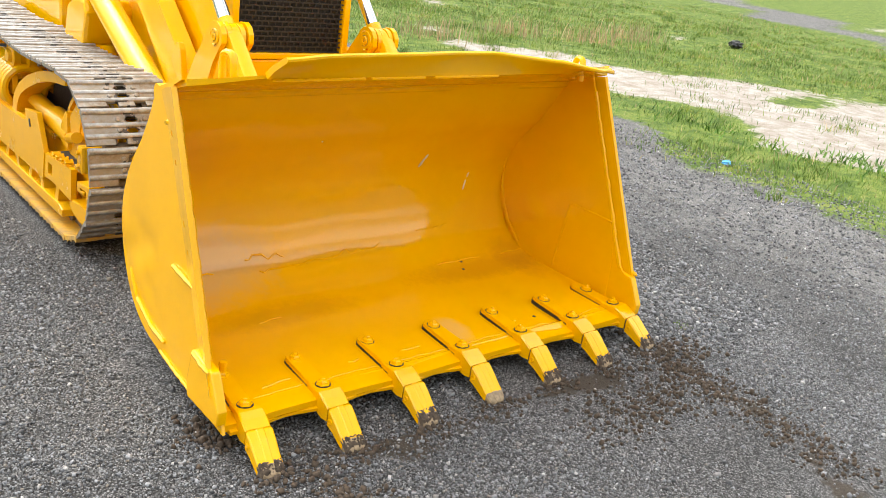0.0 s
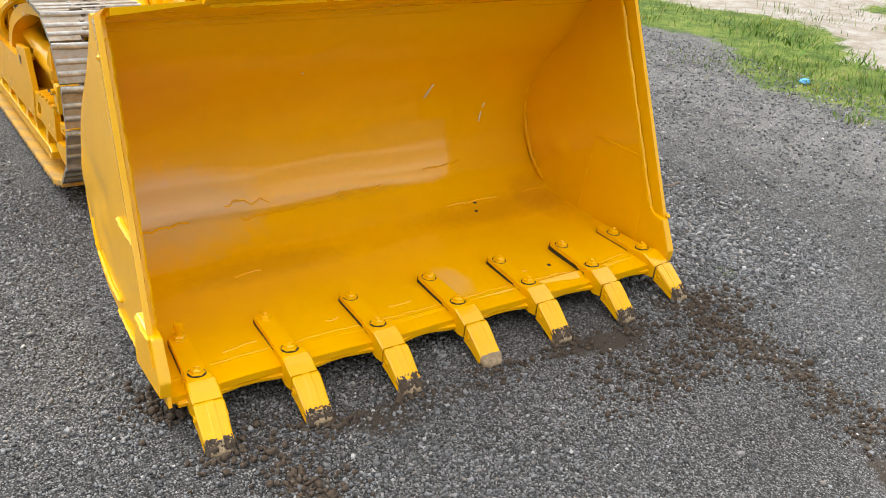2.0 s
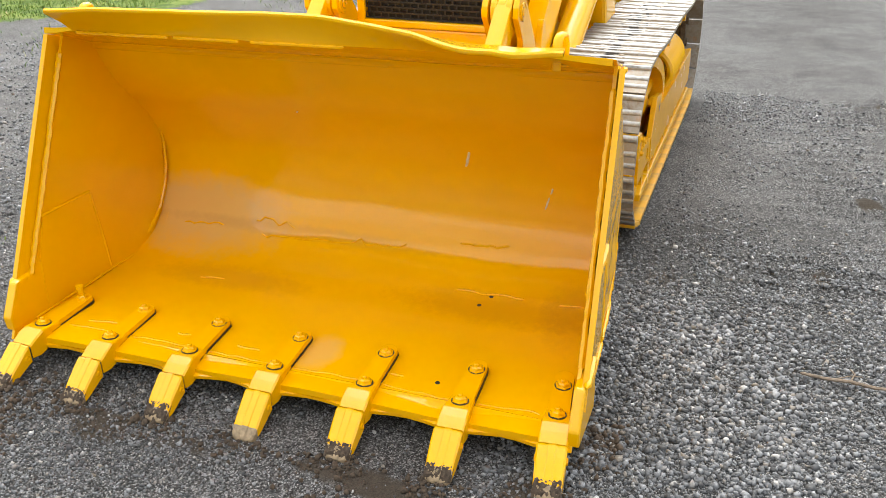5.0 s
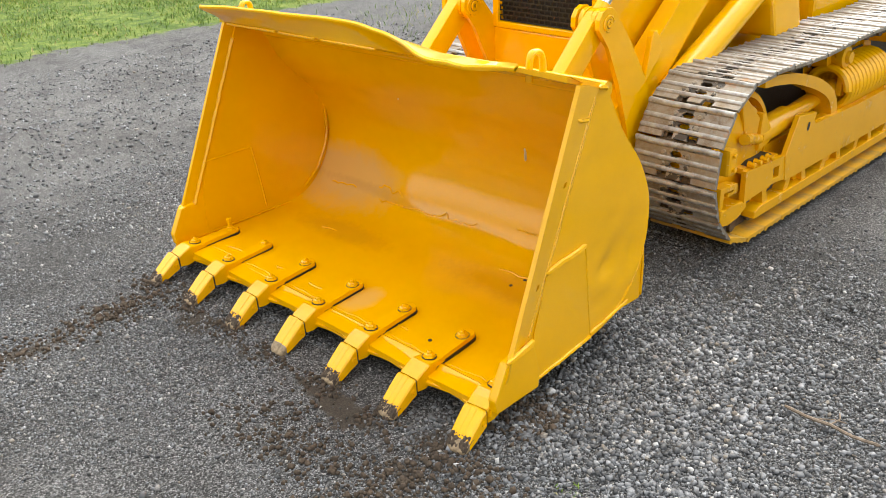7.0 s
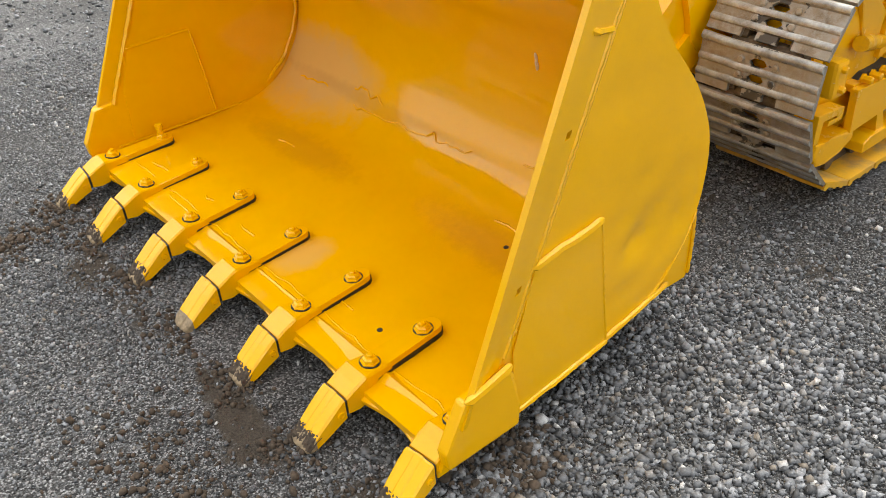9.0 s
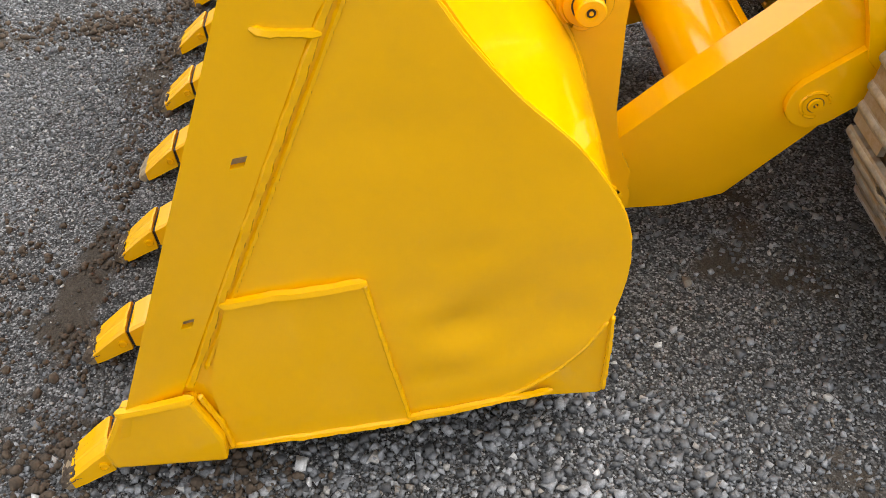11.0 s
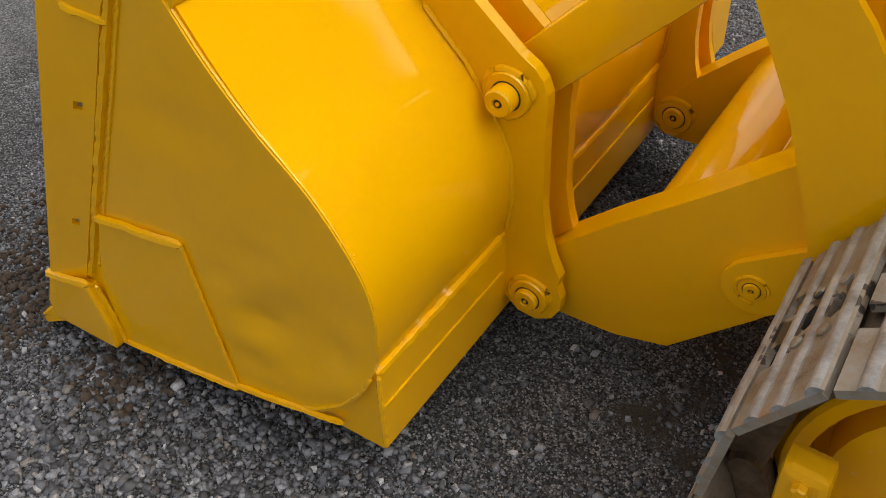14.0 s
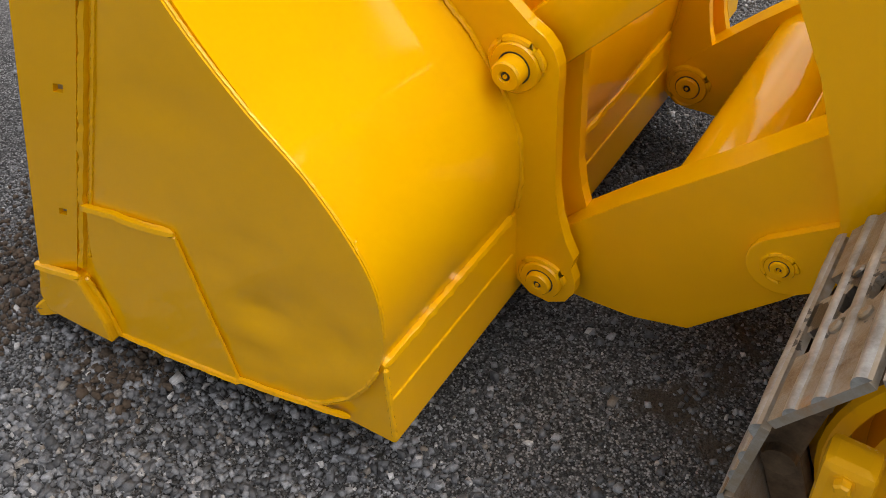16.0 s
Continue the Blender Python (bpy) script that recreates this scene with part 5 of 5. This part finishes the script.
def inner_pt(x, y):
    """A place on the bucket's inside, by its depth from the edge (floor side of the curve)."""
    best = min(range(len(INNER)), key=lambda i: abs(INNER[i][0] - y) + (5 if INNER[i][1] > 0.5 else 0))
    a, b = INNER[best], INNER[min(best + 1, len(INNER) - 1)]
    t = 0 if abs(b[0] - a[0]) < 1e-6 else max(0, min(1, (y - a[0]) / (b[0] - a[0])))
    z = a[1] + (b[1] - a[1]) * t
    d = waver(x, y, z)
    return (x, y + (d if z > 0.2 else 0), lean(x, z) + (d if z < 0.4 else 0))


def back_pt(x, z):
    """A place on the bucket's inside, by its height on the back wall."""
    wall = [p for p in INNER if p[0] > 0.55 and p[1] > 0.3]
    i = min(range(len(wall) - 1), key=lambda i: abs(wall[i][1] - z))
    a, b = wall[i], wall[i + 1]
    y = a[0] + (b[0] - a[0]) * (z - a[1]) / (b[1] - a[1])
    return (x, y + waver(x, y, z) - 0.0015, lean(x, z))


def scar(path, r, seed, rough=1.0):
    rnd = random.Random(seed)
    pts = [inner_pt(x + rnd.uniform(-0.004, 0.004), y + rnd.uniform(-0.006, 0.006)) for x, y in path]
    return weld(pts, r, seed, rough, "weld_scar")


def line(x0, y0, x1, y1, n):
    return [(x0 + (x1 - x0) * i / n, y0 + (y1 - y0) * i / n) for i in range(n + 1)]


scar(line(-0.86, 0.775, -0.67, 0.780, 8), 0.0036, 60)
scar(line(-0.48, 0.762, 0.15, 0.788, 26), 0.0036, 61)
scar(line(-0.53, 0.807, -0.34, 0.803, 9), 0.0036, 62)
scar(line(0.37, 0.813, 0.56, 0.816, 9), 0.0036, 63)
scar(line(0.40, 0.658, 0.67, 0.666, 10), 0.0036, 64)
scar(line(0.80, 0.656, 0.95, 0.664, 6), 0.0036, 65)
scar(line(-0.61, 0.501, -0.51, 0.513, 5), 0.0036, 66)
for x0, x1, y in ((-0.82, -0.70, 0.095), (-0.21, -0.12, 0.112), (0.34, 0.41, 0.118), (-0.45, -0.40, 0.115)):
    scar(line(x0, y, x1, y + 0.004, 3), 0.0035, int(x0 * 100) + 300, 0.5)
# seam behind the cutting edge
scar(line(-0.88, 0.052, 0.88, 0.056, 60), 0.0022, 70, 0.8)

# bolt holes left open in the floor, their dark depth drawn as flat discs
for x, y in ((0.527, 0.124), (0.515, 0.600), (0.545, 0.655)):
    bm = bmesh.new()
    p = inner_pt(x, y)
    lathe(bm, (p[0], p[1], p[2] - 0.004), (0, -0.1, 1), [(0, 0.008), (0.0052, 0.008)], 14)
    part("open_bolt_hole", bm, grease_and_shade, bucket, "dark disc drawn for an open bolt hole")

# rubbed bare spots on the back
for x, z, dx, dz, r in ((0.387, 0.622, 0.012, 0.034, 0.0055), (0.690, 0.470, 0.007, 0.024, 0.0035), (0.705, 0.520, 0.004, 0.012, 0.003), (-0.251, 0.785, 0.001, 0.003, 0.004)):
    bm = bmesh.new()
    bead(bm, [back_pt(x - dx, z - dz), back_pt(x - dx * 0.2, z - dz * 0.3), back_pt(x, z), back_pt(x + dx, z + dz)], r, 6, 0.8, 5)
    part("bare_scratch", bm, bare_bright, bucket, "scratch rubbed down to bare metal", smooth=True)


# ---- gravel, grass and small things on the ground ----
ICO_V = np.array([(0, 1, 1.618), (0, -1, 1.618), (0, 1, -1.618), (0, -1, -1.618), (1, 1.618, 0), (-1, 1.618, 0), (1, -1.618, 0), (-1, -1.618, 0), (1.618, 0, 1), (-1.618, 0, 1), (1.618, 0, -1), (-1.618, 0, -1)]) / 1.902
CUBE_V = np.array([(-1, -1, -1), (1, -1, -1), (1, 1, -1), (-1, 1, -1), (-1, -1, 1), (1, -1, 1), (1, 1, 1), (-1, 1, 1)]) / 1.45
CUBE_F = np.array([(0, 2, 1), (0, 3, 2), (4, 5, 6), (4, 6, 7), (0, 1, 5), (0, 5, 4), (1, 2, 6), (1, 6, 5), (2, 3, 7), (2, 7, 6), (3, 0, 4), (3, 4, 7)])
ICO_F = np.array([(0, 1, 8), (0, 8, 4), (0, 4, 5), (0, 5, 9), (0, 9, 1), (1, 6, 8), (8, 6, 10), (8, 10, 4), (4, 10, 2), (4, 2, 5), (5, 2, 11), (5, 11, 9), (9, 11, 7), (9, 7, 1), (1, 7, 6), (3, 6, 7), (3, 7, 11), (3, 11, 2), (3, 2, 10), (3, 10, 6)])


def mesh_from(name, verts, tris, mat):
    me = bpy.data.meshes.new(name)
    nv, nt = len(verts), len(tris)
    me.vertices.add(nv)
    me.vertices.foreach_set("co", verts.astype(np.float32).ravel())
    me.loops.add(nt * 3)
    me.loops.foreach_set("vertex_index", tris.astype(np.int32).ravel())
    me.polygons.add(nt)
    me.polygons.foreach_set("loop_start", np.arange(0, nt * 3, 3, dtype=np.int32))
    me.update(calc_edges=True)
    me.validate()
    me.materials.append(mat)
    return me


def stone_mat():
    m, n, l, p = base_mat("gravel_stone")
    geo = n.new("ShaderNodeNewGeometry")
    tint = ramp(n, l, geo.outputs["Random Per Island"], [(0.0, (0.036, 0.037, 0.038)), (0.35, (0.090, 0.092, 0.096)), (0.70, (0.165, 0.170, 0.177)), (0.90, (0.265, 0.27, 0.278)), (0.95, (0.16, 0.135, 0.105)), (1.0, (0.45, 0.445, 0.435))])
    sp = noise_of(n, l, 220.0, 3.0, 0.6)
    speck = ramp(n, l, sp.outputs["Fac"], [(0.3, (0.78, 0.78, 0.79)), (0.7, (1.36, 1.37, 1.39))])
    l.new(mixc(n, l, 1.0, tint.outputs["Color"], speck.outputs["Color"], "MULTIPLY"), p.inputs["Base Color"])
    p.inputs["Roughness"].default_value = 0.6
    p.inputs["Specular IOR Level"].default_value = 0.5
    return m


def scatter_stones():
    rng = np.random.default_rng(4)
    place = []

    def fill(count, x0, x1, y0, y1, rlo, rhi, power, keep):
        xs, ys = rng.uniform(x0, x1, count), rng.uniform(y0, y1, count)
        rs = rlo + (rhi - rlo) * rng.random(count) ** power
        us = rng.random(count)
        for x, y, r, u in zip(xs, ys, rs, us):
            if u < keep(x, y):
                place.append((x, y, r))

    def loose(x, y):
        d = 0.62 + 1.1 * noise.noise((x * 1.1, y * 1.1, 9.0)) + 0.5 * noise.noise((x * 4, y * 4, 2.0))
        return max(0.06, d) * (1 - 0.75 * min(1.0, mud_and_shade_at(x, y)))
    fill(170000, -2.5, 2.7, -1.5, 1.9, 0.0024, 0.0060, 2.0, loose)
    fill(12500, 0.62, 2.2, -0.3, 1.7, 0.0050, 0.0125, 2.6, lambda x, y: max(0.0, loose(x, y) + 0.15) * step(0.45, 1.0, x + 0.3 * (0.6 - y)))
    fill(2600, 0.85, 1.7, 0.0, 1.15, 0.0075, 0.0145, 2.0, lambda x, y: max(0.0, loose(x, y)))
    fill(1500, 0.3, 1.3, 0.75, 1.75, 0.005, 0.012, 2.2, lambda x, y: 0.45)
    fill(15000, -2.2, 2.6, -1.5, 1.6, 0.0045, 0.0090, 2.6, loose)
    fill(5000, -1.9, 0.2, -1.3, 0.9, 0.005, 0.009, 2.2, lambda x, y: loose(x, y) * 0.8)
    fill(3000, -2.6, 3.4, -1.6, 2.4, 0.007, 0.013, 2.6, lambda x, y: 0.3)
    fill(16000, 2.4, 5.0, -0.5, 4.5, 0.005, 0.012, 2.5, lambda x, y: 0.7)
    fill(7000, -5.6, -1.8, -0.8, 4.5, 0.007, 0.016, 2.5, lambda x, y: 0.8)
    fill(15000, 1.0, 3.3, 1.6, 4.6, 0.0040, 0.0105, 2.4, lambda x, y: max(0.1, loose(x, y)))
    fill(9000, -3.4, -1.0, 1.2, 3.6, 0.0040, 0.0100, 2.4, lambda x, y: max(0.1, loose(x, y)))
    P = np.array(place)
    n = len(P)
    V = np.repeat(CUBE_V[None], n, 0) * (1 + rng.uniform(-0.36, 0.30, (n, 8, 1))) + rng.uniform(-0.22, 0.22, (n, 8, 3))
    V *= rng.uniform(0.60, 1.25, (n, 1, 3)) * np.array([1, 1, 0.8])
    a = rng.uniform(0, 2 * np.pi, n)
    tilt = rng.normal(0, 0.7, n)
    ca, sa, ct, st = np.cos(a), np.sin(a), np.cos(tilt), np.sin(tilt)
    y2 = V[:, :, 1] * ct[:, None] - V[:, :, 2] * st[:, None]
    z2 = V[:, :, 1] * st[:, None] + V[:, :, 2] * ct[:, None]
    x3 = V[:, :, 0] * ca[:, None] - y2 * sa[:, None]
    y3 = V[:, :, 0] * sa[:, None] + y2 * ca[:, None]
    V = np.stack([x3, y3, z2], 2) * P[:, 2][:, None, None]
    gz = np.array([ground_z(x, y) for x, y, r in place])
    V[:, :, 0] += P[:, 0][:, None]
    V[:, :, 1] += P[:, 1][:, None]
    V[:, :, 2] += (gz + P[:, 2] * 0.28)[:, None]
    F = (CUBE_F[None] + (np.arange(n) * 8)[:, None, None]).reshape(-1, 3)
    ob = new("gravel", mesh_from("gravel", V.reshape(-1, 3), F, stone_mat()))
    tagged(ob, "loose grey crushed stone of mixed sizes on the yard", "gravel", kind="stuff")


scatter_stones()


def clods():
    """Crumbs of damp soil heaped where the teeth dug in."""
    rng = np.random.default_rng(8)
    place = []
    for tx, tw in TEETH:
        for _ in range(110):
            x, y = tx + rng.normal(0, 0.06), -0.25 + rng.normal(0, 0.035)
            place.append((x, y, abs(rng.normal(0.003, 0.003)) + 0.0025))
    for cx, cy, k, sx, sy in ((1.02, 0.13, 200, 0.06, 0.07), (-1.02, 0.08, 120, 0.06, 0.06), (-0.81, -0.45, 170, 0.06, 0.14), (-0.78, -0.90, 120, 0.06, 0.18), (0.95, -0.48, 220, 0.07, 0.14), (0.90, -0.95, 190, 0.08, 0.20), (0.52, -0.52, 200, 0.20, 0.09), (1.10, -0.25, 120, 0.10, 0.06)):
        for _ in range(2 * k):
            place.append((cx + rng.normal(0, sx), cy + rng.normal(0, sy), abs(rng.normal(0.003, 0.0035)) + 0.0025))
    n = len(place)
    P = np.array(place)
    V = np.repeat(ICO_V[None], n, 0) * (1 + rng.uniform(-0.3, 0.3, (n, 12, 1))) * rng.uniform(0.7, 1.2, (n, 1, 3)) * P[:, 2][:, None, None]
    gz = np.array([ground_z(x, y) for x, y, r in place])
    V[:, :, 0] += P[:, 0][:, None]
    V[:, :, 1] += P[:, 1][:, None]
    V[:, :, 2] += (gz + P[:, 2] * 0.45)[:, None]
    F = (ICO_F[None] + (np.arange(n) * 12)[:, None, None]).reshape(-1, 3)
    tagged(new("soil_crumbs", mesh_from("soil_crumbs", V.reshape(-1, 3), F, mud)), "dark damp soil crumbs turned up before the teeth", "soil", kind="stuff")


clods()


def grass_mat(name, stops):
    m, n, l, p = base_mat(name)
    geo = n.new("ShaderNodeNewGeometry")
    tint = ramp(n, l, geo.outputs["Random Per Island"], stops)
    patch = node(n, "ShaderNodeTexNoise", Scale=0.9, Detail=5.0, Roughness=0.7)
    l.new(geo.outputs["Position"], patch.inputs["Vector"])
    tone = ramp(n, l, patch.outputs["Fac"], [(0.36, (0.50, 0.58, 0.5)), (0.50, (1.0, 1.0, 1.0)), (0.64, (1.55, 1.25, 1.3))])
    l.new(mixc(n, l, 1.0, tint.outputs["Color"], tone.outputs["Color"], "MULTIPLY"), p.inputs["Base Color"])
    p.inputs["Roughness"].default_value = 0.55
    p.inputs["Specular IOR Level"].default_value = 0.3
    p.inputs["Transmission Weight"].default_value = 0.0
    p.inputs["Subsurface Weight"].default_value = 0.0
    return m


green = grass_mat("grass_blade", [(0.0, (0.07, 0.14, 0.018)), (0.4, (0.13, 0.225, 0.030)), (0.75, (0.21, 0.30, 0.048)), (0.92, (0.30, 0.31, 0.09)), (1.0, (0.42, 0.36, 0.20))])
leaf_green = grass_mat("weed_leaf", [(0.0, (0.06, 0.15, 0.02)), (0.6, (0.12, 0.25, 0.035)), (1.0, (0.20, 0.32, 0.06))])
straw = grass_mat("dry_straw", [(0.0, (0.30, 0.22, 0.11)), (1.0, (0.52, 0.42, 0.25))])


def blades(name, roots, mat, label, category="grass"):
    """Bent tapering blades: roots are (x, y, height, width, lean)."""
    rng = np.random.default_rng(len(roots))
    R = np.array(roots)
    n = len(R)
    a = rng.uniform(0, 2 * np.pi, n)
    f = rng.uniform(0, 2 * np.pi, n)
    ux, uy = np.cos(a), np.sin(a)
    lx, ly = np.cos(f) * R[:, 4] * R[:, 2], np.sin(f) * R[:, 4] * R[:, 2]
    gz = np.array([ground_z(x, y) for x, y in R[:, :2]]) - 0.004
    V = np.zeros((n, 5, 3))
    for k, (h, w, b) in enumerate(((0, -1, 0), (0, 1, 0), (0.55, 0.8, 0.35), (0.55, -0.8, 0.35), (1, 0, 1))):
        V[:, k, 0] = R[:, 0] + ux * R[:, 3] * w + lx * b
        V[:, k, 1] = R[:, 1] + uy * R[:, 3] * w + ly * b
        V[:, k, 2] = gz + R[:, 2] * h * (1 - 0.25 * b * R[:, 4])
    T = np.array([(0, 1, 2), (0, 2, 3), (3, 2, 4)])
    F = (T[None] + (np.arange(n) * 5)[:, None, None]).reshape(-1, 3)
    ob = new(name, mesh_from(name, V.reshape(-1, 3), F, mat))
    tagged(ob, label, category, kind="stuff")


def grow():
    rng = np.random.default_rng(12)
    right, dry = [], []

    def thick(x, y):
        return 0.55 + 0.9 * noise.noise((x * 0.9, y * 0.9, 5.0)) + 0.5 * noise.noise((x * 3.3, y * 3.3, 8.0))
    for _ in range(190000):
        x, y = 4.2 + 22 * rng.random() ** 1.7, -1.5 + 19 * rng.random()
        d = grass_edge(x, y)
        if y > 9.5:
            d = max(d, y - 10.0)
        if d < -0.5 or sand_at(x, y) > 0.35 and rng.random() > 0.03 or far_path(x, y) > 0.4:
            continue
        q = thick(x, y) * step(-0.5, 0.9, d) * (0.55 + 0.45 * step(2.2, 3.2, d))
        if rng.random() < q:
            far = 1 + 0.05 * math.hypot(x, y)
            h = (0.022 + 0.055 * rng.random() ** 2 + 0.04 * max(0, q - 0.8)) * (0.55 + 0.45 * step(0, 0.8, d))
            if rng.random() < 0.03:
                dry.append((x, y, h * 2.2, 0.003 * far, 0.5))
            else:
                right.append((x, y, h, 0.0024 * far, rng.uniform(0.2, 0.9)))
    for _ in range(1300):
        cx, cy = 4.6 + 16 * rng.random() ** 1.5, -1.0 + 17 * rng.random()
        d = max(grass_edge(cx, cy), cy - 10.0)
        if d < 0.1 or sand_at(cx, cy) > 0.5 and rng.random() > 0.25 or far_path(cx, cy) > 0.4:
            continue
        r, hh = rng.uniform(0.05, 0.22), rng.uniform(0.05, 0.13)
        for _k in range(34):
            x, y = cx + rng.normal(0, r), cy + rng.normal(0, r)
            right.append((x, y, hh * rng.uniform(0.5, 1.2), 0.0022 * (1 + 0.06 * math.hypot(x, y)), rng.uniform(0.2, 0.9)))
    blades("grass", right, green, "uneven green rough grass beside the gravel yard")
    left = []
    for _ in range(70000):
        x, y = -5.2 - 6 * rng.random(), -0.5 + 8.5 * rng.random()
        d = grass_left(x, y)
        if rng.random() < thick(x, y) * step(-0.4, 0.5, d):
            left.append((x, y, 0.02 + 0.05 * rng.random() ** 2, 0.0042, rng.uniform(0.2, 0.9)))
    for cx, cy, k, sp, h in ((4.16, 1.10, 70, 0.07, 0.06), (4.55, 7.03, 160, 0.16, 0.10), (-2.8, 6.2, 160, 0.35, 0.05), (-2.2, 5.4, 60, 0.15, 0.04), (-1.74, 2.32, 60, 0.10, 0.03), (-4.6, 4.85, 260, 0.45, 0.06), (-3.6, 7.4, 200, 0.5, 0.06), (4.4, 5.15, 80, 0.15, 0.06), (4.7, 2.6, 240, 0.35, 0.05), (3.9, 8.2, 240, 0.4, 0.06), (3.3, 9.6, 200, 0.5, 0.06), (1.05, 0.16, 0, 0.02, 0.02), (1.35, -0.08, 22, 0.03, 0.018), (-1.9, 0.7, 26, 0.05, 0.02), (4.9, 1.6, 200, 0.3, 0.05)):
        for _ in range(k):
            left.append((cx + rng.normal(0, sp), cy + rng.normal(0, sp), h * rng.uniform(0.5, 1.3), 0.004, rng.uniform(0.3, 0.9)))
    blades("grass_tufts", left, green, "short green grass tufts growing through the gravel")
    for cx, cy in ((10.2, 8.5), (6.6, 8.4), (9.0, 9.2), (12.0, 9.0)):
        for _ in range(120):
            dry.append((cx + rng.normal(0, 0.35), cy + rng.normal(0, 0.3), rng.uniform(0.15, 0.45), 0.006, rng.uniform(0.1, 0.45)))
    blades("dry_stalks", dry, straw, "dry straw-coloured stalks standing in the grass")
    weeds = []
    for cx, cy, k, sp in ((6.45, 1.62, 110, 0.18), (6.30, 1.25, 110, 0.16), (6.0, 2.7, 60, 0.25), (6.1, 3.6, 60, 0.25), (5.8, 2.1, 50, 0.2), (6.2, 0.8, 80, 0.2)):
        for _ in range(k):
            weeds.append((cx + rng.normal(0, sp), cy + rng.normal(0, sp), rng.uniform(0.04, 0.11), 0.008, rng.uniform(0.5, 1.0)))
    blades("weeds", weeds, leaf_green, "broad-leaved green weeds at the edge of the sand", "weeds")


grow()


def twig(path, r, label):
    bm = bmesh.new()
    for p, rr in path:
        bead(bm, p, rr, 6, 0.25, len(p))
    ob = part("stick", bm, bark, None, "", True)
    tagged(ob, label, "stick")
    return ob


bark = plain_mat("grey_bark", (0.20, 0.155, 0.115), 0.85, 0.0, 0.4, 45, 0.5)
blue_plastic = plain_mat("blue_plastic", (0.10, 0.42, 0.78), 0.4, 0.0, 0.2, 40)
black_plastic = plain_mat("black_plastic", (0.02, 0.02, 0.022), 0.45, 0.0, 0.3, 20)
twig([([(1.640, 0.732, 0.014), (1.72, 0.722, 0.012), (1.80, 0.727, 0.014), (1.88, 0.716, 0.012), (1.965, 0.722, 0.016)], 0.006), ([(1.80, 0.727, 0.015), (1.815, 0.77, 0.020), (1.80, 0.80, 0.022)], 0.003), ([(1.75, 0.725, 0.015), (1.80, 0.755, 0.02), (1.84, 0.765, 0.018)], 0.0022)], 0.006, "dry grey forked stick lying on the gravel")
twig([([(2.91, 3.342, 0.010), (3.02, 3.29, 0.010), (3.123, 3.242, 0.010)], 0.005)], 0.005, "thin bleached stick lying on the gravel")


def crumpled(name, x, y, r, mat, label, category, seed):
    bm = bmesh.new()
    bmesh.ops.create_icosphere(bm, subdivisions=3, radius=r)
    for v in bm.verts:
        k = 1 + 0.55 * noise.noise(v.co * (2.2 / r) + Vector((seed, 0, 0)))
        v.co = Vector((v.co.x * k, v.co.y * k * 0.7, v.co.z * k * 0.45))
    lo = min(v.co.z for v in bm.verts)
    for v in bm.verts:
        v.co += Vector((x, y, ground_z(x, y) - lo - 0.006))
    tagged(part(name, bm, mat), label, category)


crumpled("plastic_scrap", 4.71, 1.905, 0.045, blue_plastic, "crumpled bright blue plastic scrap on the gravel", "litter", 2.0)
crumpled("black_bag", 14.5, 8.25, 0.17, black_plastic, "crumpled black plastic bag lying in the grass", "litter", 5.0)
